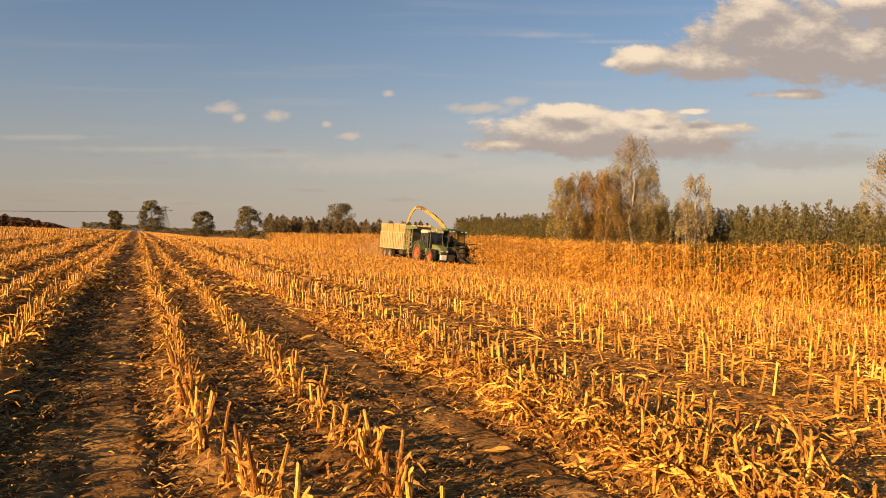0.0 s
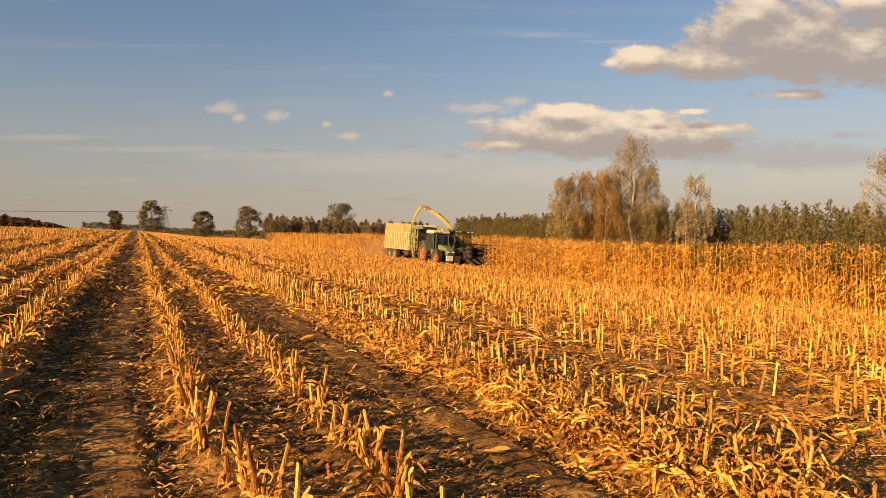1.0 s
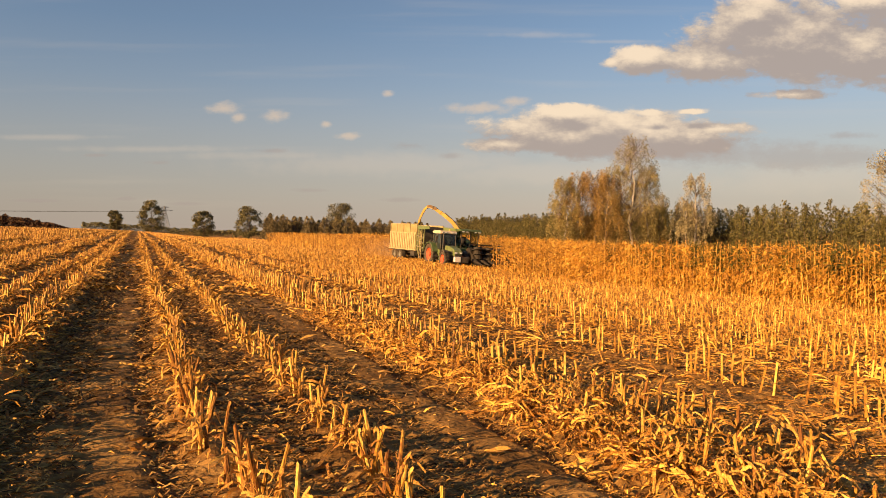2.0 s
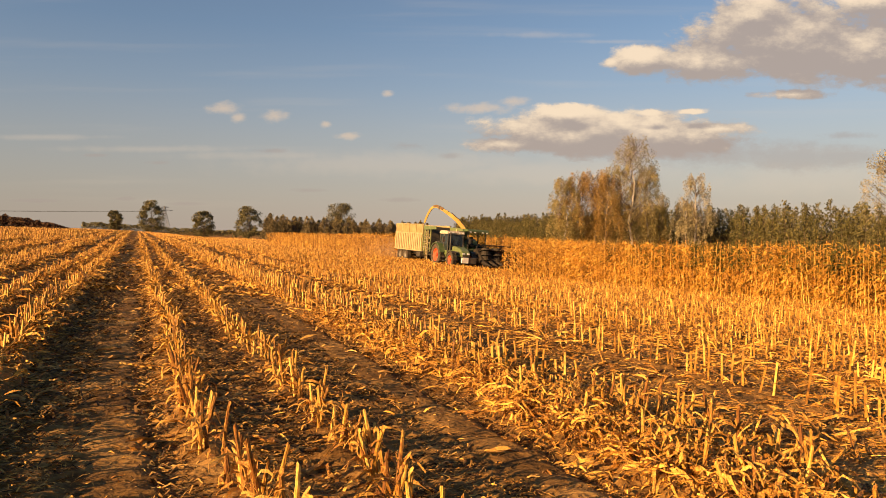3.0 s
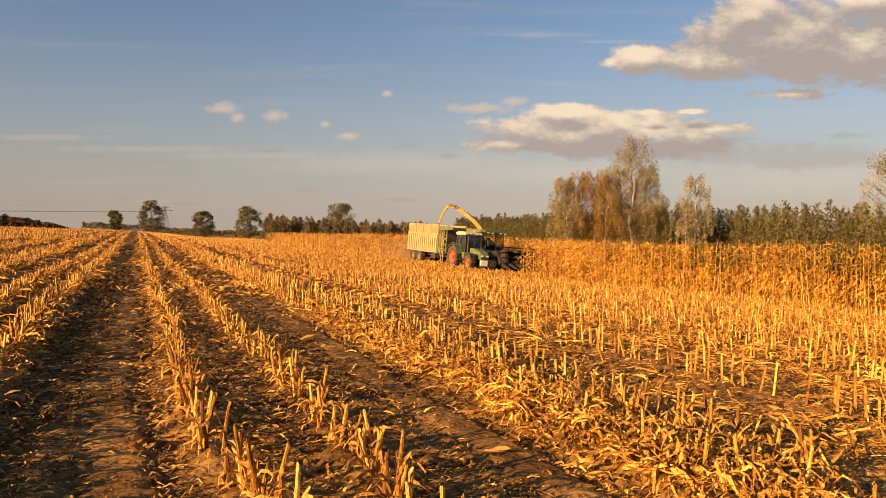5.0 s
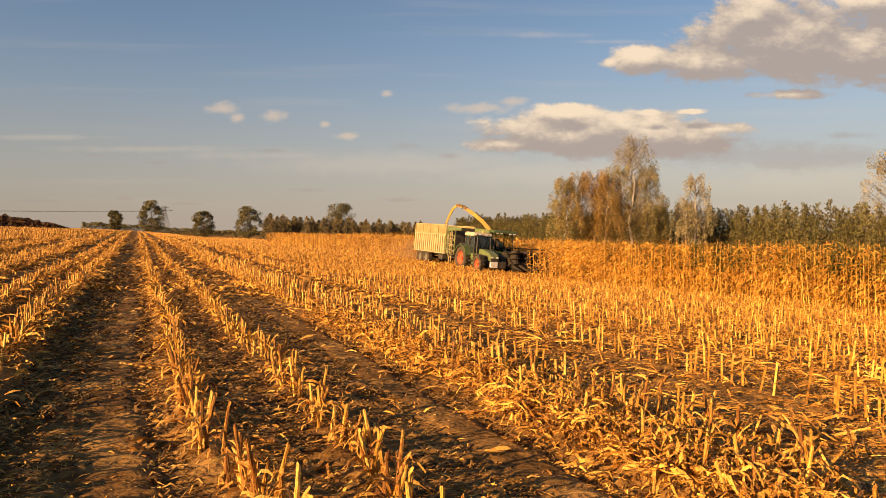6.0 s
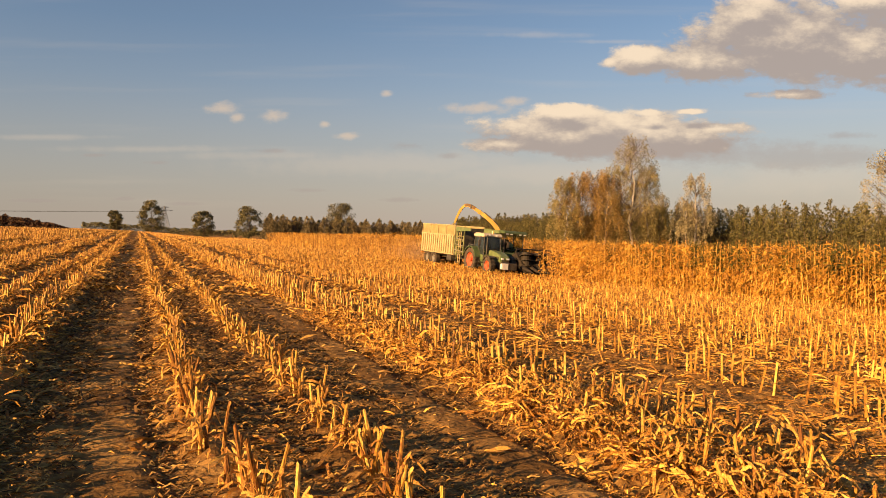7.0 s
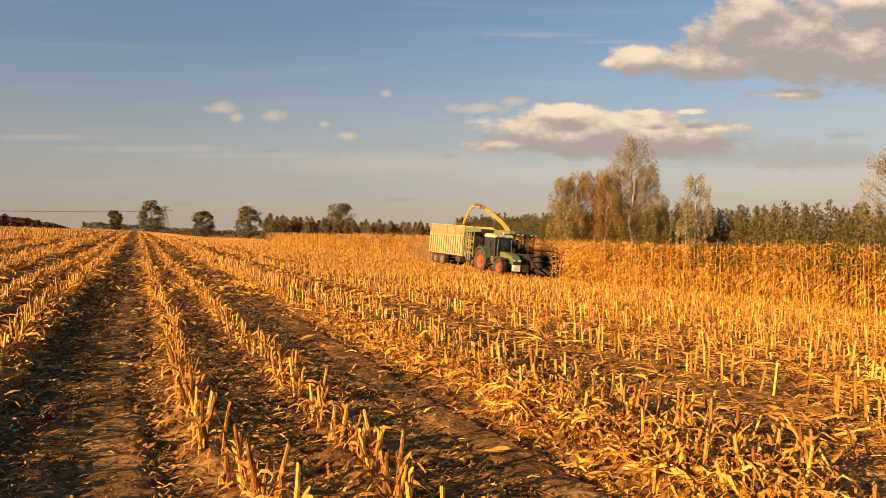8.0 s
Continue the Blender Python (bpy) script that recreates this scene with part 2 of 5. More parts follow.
def rods(base, top, r0, r1, sides=4):
    """Tapered rods between two sets of places, closed at the top."""
    n = len(base)
    d = top - base
    d /= np.linalg.norm(d, axis=1)[:, None] + 1e-9
    ref = np.where(np.abs(d[:, 2:3]) > 0.7, np.array([[1.0, 0, 0]]), np.array([[0, 0, 1.0]]))
    a = np.cross(d, ref)
    a /= np.linalg.norm(a, axis=1)[:, None]
    b = np.cross(d, a)
    ring = []
    for p, r in ((base, r0), (top, r1)):
        for k in range(sides):
            t = 2 * math.pi * k / sides
            ring.append(p + (a * math.cos(t) + b * math.sin(t)) * np.asarray(r).reshape(-1, 1))
    v = np.stack(ring, 1).reshape(-1, 3)
    f = [[k, (k + 1) % sides, sides + (k + 1) % sides, sides + k] for k in range(sides)]
    f += [[sides, sides + 1, sides + 2, sides + 3]] + ([[sides, sides + 3, sides + 4, sides + 5]] if sides == 6 else [])
    return v, (np.arange(n)[:, None, None] * 2 * sides + np.array(f)[None]).reshape(-1, 4)


def blades(centre, size, rng, up=0.0):
    """Small leaves turned at random about their centres."""
    n = len(centre)
    a = rng.normal(size=(n, 3))
    a[:, 2] += up
    a /= np.linalg.norm(a, axis=1)[:, None]
    b = np.cross(a, rng.normal(size=(n, 3)))
    b /= np.linalg.norm(b, axis=1)[:, None]
    a, b = a * size[:, None] * 0.5, b * size[:, None] * 0.3
    v = np.stack([centre - a, centre - b, centre + a, centre + b], 1).reshape(-1, 3)
    return v, np.arange(4 * n).reshape(-1, 4)


def box(bm, x0, x1, y0, y1, z0, z1, bevel=0.0):
    r = bmesh.ops.create_cube(bm, size=1.0, matrix=Matrix.Translation(((x0 + x1) / 2, (y0 + y1) / 2, (z0 + z1) / 2)) @ Matrix.Diagonal((x1 - x0, y1 - y0, z1 - z0, 1)))
    if bevel:
        es = list({e for v in r["verts"] for e in v.link_edges})
        bmesh.ops.bevel(bm, geom=es, offset=bevel, segments=2, affect="EDGES", profile=0.5)
    return bm


def bar(bm, p, q, r, sides=8, r1=None):
    """A round bar from p to q."""
    p, q = Vector(p), Vector(q)
    d = q - p
    m = Matrix.Translation((p + q) / 2) @ d.to_track_quat("Z", "Y").to_matrix().to_4x4()
    bmesh.ops.create_cone(bm, cap_ends=True, segments=sides, radius1=r, radius2=r if r1 is None else r1, depth=d.length, matrix=m)
    return bm


def prism(bm, outline, x0, x1):
    """A side outline of (y, z) corners drawn out from x0 to x1."""
    a = [bm.verts.new((x0, y, z)) for y, z in outline]
    b = [bm.verts.new((x1, y, z)) for y, z in outline]
    n = len(outline)
    bm.faces.new(a), bm.faces.new(b[::-1])
    for i in range(n):
        bm.faces.new((a[i], b[i], b[(i + 1) % n], a[(i + 1) % n]))
    bmesh.ops.recalc_face_normals(bm, faces=bm.faces)
    return bm


def sweep(bm, path, half_w, half_h, up=(0, 0, 1)):
    """A rectangular duct along a path; half_w and half_h may vary along it."""
    rings, n = [], len(path)
    pts = [Vector(p) for p in path]
    side = None
    for i, p in enumerate(pts):
        d = (pts[min(n - 1, i + 1)] - pts[max(0, i - 1)]).normalized()
        if side is None:
            side = d.cross(Vector(up)).normalized()
        nrm = side.cross(d).normalized()
        w, h = half_w[i], half_h[i]
        rings.append([bm.verts.new(p + side * sx * w + nrm * sz * h) for sx, sz in ((-1, -1), (1, -1), (1, 1), (-1, 1))])
    for r, s in zip(rings, rings[1:]):
        for k in range(4):
            bm.faces.new((r[k], r[(k + 1) % 4], s[(k + 1) % 4], s[k]))
    bm.faces.new(rings[0][::-1]), bm.faces.new(rings[-1])
    bmesh.ops.recalc_face_normals(bm, faces=bm.faces)
    return bm


# ---- the field: it falls to the right of the rows and rises gently along them ----
def smooth(t):
    t = np.clip(t, 0, 1)
    return t * t * (3 - 2 * t)


RUTS = (-0.16, 2.43)


def row_x(u, y):
    """Across-field place of the crop row u at the distance y along it; the rows fan a little."""
    y = np.asarray(y, float)
    x = u * (1 - 0.0019 * np.clip(y, 0, 150) * (u > 0) * np.clip(u / 20, 0, 1))
    if abs(u - 0.36) < 0.01:
        x = x + 0.33 * np.exp(-np.clip(y - 2.2, 0, 99) / 2.6)
    return x + 0.05 * np.sin(y * 0.6 + u * 3) + 0.03 * np.sin(y * 1.7 + u * 5)


def ground(x, y):
    x, y = np.asarray(x, float), np.asarray(y, float)
    z = np.where(x > 0, -0.071 * x * np.clip(1 - np.clip(x - 30, 0, None) / 300, 0, 1), 0.05 * 70 * (1 - np.exp(np.clip(x, None, 0) / 70)))
    z = np.where(x > 60, -3.83 - (x - 60) * 0.002, z)
    dip = 0.24 * np.exp(-(((x - 25) / 12) ** 2 + ((y - 41) / 10) ** 2))
    hollow = 0.65 * smooth((y - 75) / 60) * np.exp(-((x - 24) / 13) ** 2)
    return z + 1.1 * (1 - np.exp(-np.clip(y - 40, 0, None) / 90)) - dip - hollow


def ground_z(x, y):
    return float(ground(x, y))


def spaced(lo, hi, step, far, grow):
    a = list(np.arange(lo, hi, step))
    s, v = step, a[-1]
    while v < far:
        s *= grow
        v += s
        a.append(v)
    s, v = step, lo
    while v > -far:
        s *= grow
        v -= s
        a.insert(0, v)
    return np.array(a)


def build_ground():
    gx, gy = spaced(-3.0, 7.0, 0.040, 3500, 1.12), spaced(2.6, 11.0, 0.040, 3500, 1.12)
    X, Y = np.meshgrid(gx, gy)
    Z = ground(X, Y)
    near = smooth((26 - np.hypot(X, Y)) / 14)
    close = (near > 0).ravel()
    small, clods = np.zeros(X.size), np.zeros(X.size)
    places = list(zip(X.ravel()[close], Y.ravel()[close]))
    small[close] = [noise.fractal(Vector((x * 3.0, y * 3.0, 0)), 0.8, 2.1, 4) for x, y in places]
    clods[close] = [max(0.0, noise.noise(Vector((x * 6.0, y * 9.0, 3.1))) - 0.12) + 0.8 * max(0.0, noise.noise(Vector((x * 12.0, y * 15.0, 8.0))) - 0.05) for x, y in places]
    small, clods = small.reshape(X.shape), clods.reshape(X.shape)
    packed = np.zeros(X.shape)
    for u in RUTS:
        # a packed wheel track: a low bank with tread marks, sharp on its far side
        d = X - row_x(u, Y)
        tread = smooth(0.5 + 0.9 * np.sin((Y + np.abs(d) * 0.9) * 2 * math.pi / 0.30))
        bank = smooth((d + 0.26) / 0.16) * smooth((0.17 - d) / 0.06)
        packed = np.maximum(packed, bank)
        Z = Z + near * bank * (0.018 + 0.012 * tread) - near * 0.04 * np.exp(-((d - 0.26) / 0.06) ** 2)
    Z = Z + near * small * 0.022 * (1 - 0.8 * packed) + near * clods * 0.06 * (1 - 0.9 * packed)
    Z = Z - near * 0.12 * np.exp(-((X - row_x(-0.84, Y)) / 0.16) ** 2)
    for u in ROWS:
        Z = Z + near * (0.13 if u < 0 else 0.035) * np.exp(-((X - row_x(u, Y)) / (0.21 if u < 0 else 0.16)) ** 2)
    # the heap under the swath
    Z = Z + near * 0.10 * np.exp(-((X - row_x(3.3, Y)) / 0.34) ** 2) * (0.7 + 0.5 * small)
    ny, nx = X.shape
    idx = np.arange(nx * ny).reshape(ny, nx)
    f = np.stack([idx[:-1, :-1], idx[:-1, 1:], idx[1:, 1:], idx[1:, :-1]], -1).reshape(-1, 4)
    g = quads("ground", np.stack([X, Y, Z], -1).reshape(-1, 3), f, M_SOIL, smooth=True)
    return tagged(g, "dry sandy brown field soil with tyre ruts", "ground", kind="structure")


ROWS = [-1.26, -2.04, 0.36, 1.25, 3.1, 4.2, 6.64, 9.1]
ROWS += [10.3 + 0.79 * k for k in range(28)]
for k in range(18):
    ROWS += [-3.5 - 2.45 * k, -4.3 - 2.45 * k]
FLAT_ROWS = [-0.42, 2.05, -2.8] + [-5.15 - 2.45 * k for k in range(8)]
EDGE = 26.3                     # where the standing maize begins, abreast of the machines
CROP_END = 163.0                # where the standing maize ends, far off
WIDTH = 4.2                     # of the strip that is being cut


def edge_x(y):
    return EDGE - 0.0434 * (np.asarray(y, float) - 46)


build_ground()


# ---- stubble ----
START_Y = 43.2                  # how far the cutting has come at the end
CUT_FROM = 57.2                 # and at the start


def stub_rows(rng):
    """Places of all cut stalks: x, y and their height, row by row."""
    out = []
    for u in ROWS + [3.45, 3.75] + [32.4 + 1.58 * k for k in range(17)]:
        step = 0.065 if -2.5 < u < -1 else 0.10 if u < 3.5 else 0.13 if u < 10 else 0.16
        y = np.concatenate([np.arange(-9.0, 1.0, 0.3), np.arange(1.0 if u > -30 else 20, 210, step), np.arange(210, 330, 0.8)])
        if u > 32:
            y = np.arange(CROP_END + 1, 330, 0.7)
        y = y + rng.normal(0, 0.035, len(y))
        keep = rng.random(len(y)) < np.where(y < 70, np.where(y < (25 if u > -2.5 else 45), 0.85, 0.80 * min(1, step / 0.13)), np.where(y < 210, 0.32 * step / 0.15, 0.9))
        y = y[keep]
        x = row_x(u, y) + rng.normal(0, 0.035, len(y))
        h = np.clip(rng.normal(0.28 if u > 9.5 else 0.33 if u > 2.5 else 0.35 if u < -1 else 0.25, 0.07, len(y)), 0.1, 0.5)
        ok = (x < edge_x(y) - 0.3 + (WIDTH + 0.2) * (y > START_Y)) | (y > CROP_END + 1)
        # sparser where no lane of the field is seen
        bearing = np.degrees(np.arctan2(x, y))
        ok &= ((bearing > -17) & (bearing < 62)) | (rng.random(len(y)) < 0.25)
        out.append(np.stack([x, y, h], 1)[ok])
    return np.concatenate(out)


def stub_model(i, rng):
    """One cut maize stalk with its dry leaf sheaths; origin at its foot."""
    h = (0.22, 0.26, 0.30, 0.34, 0.37, 0.19, 0.28, 0.42)[i % 8]
    lean = rng.normal(0, 0.10, 2)
    bm = bmesh.new()
    r = 0.0105 + 0.0045 * rng.random()
    joints = 3
    rings = []
    for k in range(joints * 2 + 1):
        s = k / (joints * 2)
        p = Vector((lean[0] * h * s ** 1.4, lean[1] * h * s ** 1.4, -0.04 + (h + 0.04) * s))
        rr = r * (1.25 - 0.35 * s) * (1.18 if k % 2 == 0 and 0 < k < joints * 2 else 1.0)
        rings.append([bm.verts.new(p + Vector((math.cos(a) * rr, math.sin(a) * rr, (0.018 * math.cos(a + i) if k == joints * 2 else 0)))) for a in [2 * math.pi * j / 7 for j in range(7)]])
    for a, b in zip(rings, rings[1:]):
        for j in range(7):
            bm.faces.new((a[j], a[(j + 1) % 7], b[(j + 1) % 7], b[j]))
    c = bm.verts.new(sum((v.co for v in rings[-1]), Vector()) / 7 - Vector((0, 0, 0.008)))
    for j in range(7):
        bm.faces.new((rings[-1][j], rings[-1][(j + 1) % 7], c))
    stalk = part("maize_stub", bm, M_STALK)
    n = int(rng.integers(5, 10))
    base = np.zeros((n, 3))
    base[:, 2] = rng.random(n) * h * 0.6
    base[:, :2] = rng.normal(0, 0.012, (n, 2))
    up = rng.random(n) < 0.3
    v, f = ribbons(base, rng.random(n) * 6.28, np.where(up, 1.45, 1.1), np.where(up, 1.2 - rng.random(n), -1.3), np.where(up, 0.08, 0.12) + np.where(up, 0.5 * h, 0.16) * rng.random(n), 0.014 + 0.020 * rng.random(n), 5, rng, 0.45, 1.2, 0.55)
    quads("leaf_sheath", v, f, M_HUSK, stalk)
    return tagged(stalk, "cut dry maize stalk with torn leaf sheaths", "maize stub", "cut maize stalks in the field")


def build_stubble():
    rng = np.random.default_rng(11)
    S = stub_rows(rng)
    d = np.hypot(S[:, 0], S[:, 1])
    ahead = (S[:, 0] * math.sin(YAW) + S[:, 1] * math.cos(YAW)) / d > 0.80
    order = np.argsort(np.where(ahead, d, 1e9))
    near = order[:290]
    models = [stub_model(i, rng) for i in range(16)]
    for k, i in enumerate(near):
        x, y, h = S[i]
        m = Matrix.Translation((x, y, ground_z(x, y))) @ Euler((rng.normal(0, 0.09), rng.normal(0, 0.09), rng.random() * 6.28)).to_matrix().to_4x4()
        if k < 16:
            models[k].matrix_basis = m
        else:
            copy_thing(models[k % 16], m)
    rest = np.ones(len(S), bool)
    rest[near] = False
    rest &= (d < 345)
    R, dr = S[rest], d[rest]
    z = ground(R[:, 0], R[:, 1])
    base = np.stack([R[:, 0], R[:, 1], z - 0.03], 1)
    top = base + np.stack([rng.normal(0, 0.03, len(R)), rng.normal(0, 0.03, len(R)), R[:, 2] + 0.03], 1)
    rad = np.maximum(np.where(R[:, 0] > 2.5, 0.0175, 0.0125), 0.00034 * dr) * np.where(dr > 70, 1.4, 1.0)
    sets = [rods(base, top, rad, rad * 0.85, 4)]
    bare = (R[:, 0] > 3.6) & (dr < 30)
    for pick, count in ((bare, 3), ((dr < 22) & ~bare, 5), ((dr >= 22) & (dr < 70) & ~bare, 4), (dr >= 70, 2)):
        b = np.repeat(base[pick], count, 0)
        n = len(b)
        b[:, 2] += 0.05 + rng.random(n) * 0.18
        dd = np.repeat(dr[pick], count)
        up = rng.random(n) < (0.12 if pick is bare else 0.45)
        sets.append(ribbons(b, rng.random(n) * 6.28, np.where(up, 1.3, 0.8), np.where(up, 0.4, -1.2), 0.14 + 0.18 * rng.random(n), np.maximum(0.030, 0.00115 * dd) * (0.7 + 0.6 * rng.random(n)), 3 if count != 2 else 2, rng, 0.3, 1.0, 0.55))
    v, f = merged(*sets)
    tagged(quads("stubble", v, f, M_STUBBLE), "rows of cut golden maize stubble", "stubble", kind="stuff")


build_stubble()


# ---- litter of leaves and broken stalks ----
def build_litter():
    rng = np.random.default_rng(21)
    sets = []

    def lay(x, y, rise, length, width, seg=3, lift=0.0, crumple=0.3):
        n = len(x)
        b = np.stack([x, y, ground(x, y) + 0.012 + lift * rng.random(n)], 1)
        ok = x < edge_x(y)
        az = rng.random(n) * 6.28
        e0 = np.abs(rng.normal(0, rise, n))
        v, f = ribbons(b[ok], az[ok], e0[ok], -e0[ok] * (0.6 + 0.6 * rng.random(ok.sum())), length[ok], width[ok], seg, rng, 0.3, 0.9, crumple)
        sets.append((v, f))

    def patchy(x, y):
        """Where litter gathers: a slow pattern of drifts and bare soil."""
        q = np.sin(1.7 * x + 0.9 * y) + np.sin(2.6 * y - 1.1 * x + 1) + np.sin(3.9 * x + 2.7 * y + 2) + np.sin(0.8 * y + 4.3 * x)
        return rng.random(len(x)) < np.clip(0.45 + 0.33 * q, 0.06, 1)

    def drift(x, y, rise, length, width, *more):
        ok = patchy(x, y)
        lay(x[ok], y[ok], rise, length[ok], width[ok], *more)

    # shreds over the whole near field
    n = 50000
    y = 1.6 + 17 * rng.random(n) ** 1.6
    x = (y + 0.8) * rng.uniform(-0.22, 1.3, n)
    drift(x, y, 0.45, 0.025 + 0.08 * rng.random(n) ** 2, 0.005 + 0.010 * rng.random(n), 2)
    n = 3600
    y = 1.6 + 17 * rng.random(n) ** 1.6
    x = (y + 0.8) * rng.uniform(-0.3, 1.2, n)
    drift(x, y, 0.35, 0.06 + 0.16 * rng.random(n) ** 2, 0.012 + 0.016 * rng.random(n), 4)
    # leaves lying flat in the lanes of the open stubble
    for lane, width, n in ((5.3, 0.6, 3800), (7.9, 0.7, 8000), (9.8, 0.4, 6000)):
        y = 2 + 24 * rng.random(n) ** 1.2
        drift(row_x(lane, y) + rng.normal(0, width, n), y, 0.2, 0.12 + 0.40 * rng.random(n) ** 1.5, 0.010 + 0.024 * rng.random(n), 4, 0.03, 0.25)
    n = 40000
    y = 6 + 40 * rng.random(n) ** 1.1
    x = 8 + (y * 0.9) * rng.random(n)
    lay(x, y, 0.35, 0.12 + 0.28 * rng.random(n) ** 1.6, 0.016 + 0.03 * rng.random(n), 3, 0.02)
    n = 30000
    y = 18 + 110 * rng.random(n) ** 1.5
    x = rng.uniform(-0.5, 1.0, n) * y
    x = np.where((x < 2.5) & (rng.random(n) < 0.6), x + y * 0.5, x)
    lay(x, y, 0.5, 0.20 + 0.25 * rng.random(n), 0.05 + 0.001 * y, 2)
    # straw matted over the soil beyond the swath
    n = 12000
    y = 2.2 + 16 * rng.random(n) ** 1.3
    lay(row_x(3.1, y) + 0.5 + (3.5 + 0.5 * y) * rng.random(n), y, 0.22, 0.05 + 0.20 * rng.random(n) ** 1.6, 0.006 + 0.014 * rng.random(n), 2, 0.015)
    # along each row
    for u in ROWS[:16]:
        n = 2600 if abs(u + 1.26) < 0.01 else 1500 if u < 3.5 else 1000
        y = 1.5 + 26 * rng.random(n) ** 1.3
        lay(row_x(u, y) + rng.normal(0, 0.13, n), y, 0.6, 0.06 + 0.20 * rng.random(n) ** 1.5, 0.010 + 0.022 * rng.random(n), 4)
    for u in [q for q in ROWS if -16 < q < -1]:
        n = 5000 if u > -3 else 2300
        y = (2 if u > -3 else 5) + 60 * rng.random(n) ** 1.4
        lay(row_x(u, y) + rng.normal(0, 0.13, n), y, 0.9, 0.12 + 0.2 * rng.random(n), 0.012 + 0.02 * rng.random(n) + 0.0009 * y, 4 if u > -3 else 3, 0.20 if u < -2.5 else 0.24, 0.5)
    for u in [q for q in ROWS if 9 < q < 24]:
        n = 500
        y = 8 + 60 * rng.random(n) ** 1.2
        lay(row_x(u, y) + rng.normal(0, 0.12, n), y, 0.8, 0.14 + 0.2 * rng.random(n), 0.022 + 0.0009 * y, 3, 0.10)
    # the swath of torn plants: a ragged heap along one row
    for k, (n, rise, lift) in enumerate(((2400, 0.5, 0.16), (3000, 1.0, 0.30))):
        y = 1.5 + 12 * rng.random(n) ** 1.1
        x = row_x(3.1, y) + 0.1 + rng.normal(0, 0.22 - 0.05 * k, n)
        lay(x, y, rise, 0.08 + 0.30 * rng.random(n) ** 1.6, 0.010 + 0.024 * rng.random(n) ** 1.5, 5, lift, 0.6)
    n = 420
    y = 1.8 + 7 * rng.random(n) ** 1.1
    lay(row_x(3.7, y) + rng.normal(0, 0.22, n), y, 0.6, 0.12 + 0.34 * rng.random(n) ** 1.4, 0.012 + 0.024 * rng.random(n), 5, 0.12, 0.5)
    # whole dry leaves that arch out of the swath in tufts
    tufts = 290
    ty = 1.8 + 10 * rng.random(tufts) ** 1.1
    tx = row_x(3.1, ty) + 0.1 + rng.normal(0, 0.17, tufts) + 0.4 * (rng.random(tufts) < 0.2)
    n = tufts * 6
    i = np.repeat(np.arange(tufts), 6)
    x, y = tx[i] + rng.normal(0, 0.05, n), ty[i] + rng.normal(0, 0.05, n)
    b = np.stack([x, y, ground(x, y) + 0.07], 1)
    sets.append(ribbons(b, np.repeat(rng.random(tufts) * 6.28, 6) + rng.normal(0, 0.8, n), 1.1 + 0.45 * rng.random(n), -1.5 + 1.2 * rng.random(n), 0.18 + 0.30 * rng.random(n), 0.014 + 0.026 * rng.random(n), 6, rng, 0.3, 1.0, 0.65))
    # broken stalks lying about
    n = 900
    y = 2 + 18 * rng.random(n) ** 1.2
    x = np.where(rng.random(n) < 0.7, row_x(3.1, y) + np.abs(rng.normal(0.2, 1.6, n)), rng.uniform(2.8, 9, n))
    az, ln = rng.normal(1.1, 0.6, n), 0.10 + 0.40 * rng.random(n) ** 2
    b = np.stack([x, y, ground(x, y) + 0.02], 1)
    t = b + np.stack([np.sin(az) * ln, np.cos(az) * ln, np.abs(rng.normal(0, 0.07, n)) - 0.071 * np.sin(az) * ln], 1)
    sets.append(rods(b, t, 0.010 + 0.007 * rng.random(n), 0.009 + 0.004 * rng.random(n), 6))
    v, f = merged(*sets)
    tagged(quads("crop_litter", v, f, M_LITTER), "scattered dry maize leaves and broken stalks", "crop litter", kind="stuff")
    # trodden shreds in the lanes between the ruts, mostly lying across them
    n = 74000
    y = 1.8 + 26 * rng.random(n) ** 1.9
    x = rng.uniform(-1.7, 2.9, n) + 0.02 * y
    x = np.where((np.abs(x - 2.38) < 0.24) & (rng.random(n) < 0.85), x - 1.1, x)
    x = np.where((np.abs(x + 0.2) < 0.16) & (rng.random(n) < 0.7), x + 0.8, x)
    b = np.stack([x, y, ground(x, y) + 0.006], 1)
    az = np.where(rng.random(n) < 0.5, 1.57, -1.57) + rng.normal(0, 0.45, n)
    e0 = np.abs(rng.normal(0, 0.7, n))
    v, f = ribbons(b, az, e0, -e0, 0.025 + 0.10 * rng.random(n) ** 2 + 0.002 * y, 0.005 + 0.009 * rng.random(n) + 0.0006 * y, 2, rng, 0.3, 0.9, 0.3)
    # the same farther off and on the left of the rows
    n = 11000
    y2 = 6 + 80 * rng.random(n) ** 1.6
    x2 = np.where(rng.random(n) < 0.25, rng.uniform(-0.32, -0.05, n) * y2 - 1.5, rng.uniform(-2, 9, n) * (0.4 + y2 / 50))
    b2 = np.stack([x2, y2, ground(x2, y2) + 0.01], 1)
    e2 = np.abs(rng.normal(0, 0.5, n))
    v, f = merged((v, f), ribbons(b2, rng.random(n) * 6.28, e2, -e2, 0.08 + 0.14 * rng.random(n) + 0.003 * y2, 0.012 + 0.012 * rng.random(n) + 0.0012 * y2, 2, rng, 0.3, 0.9, 0.3))
    tagged(quads("trodden_litter", v, f, M_TRODDEN), "brown trodden shreds of maize in the wheel lanes", "crop litter", kind="stuff")


build_litter()


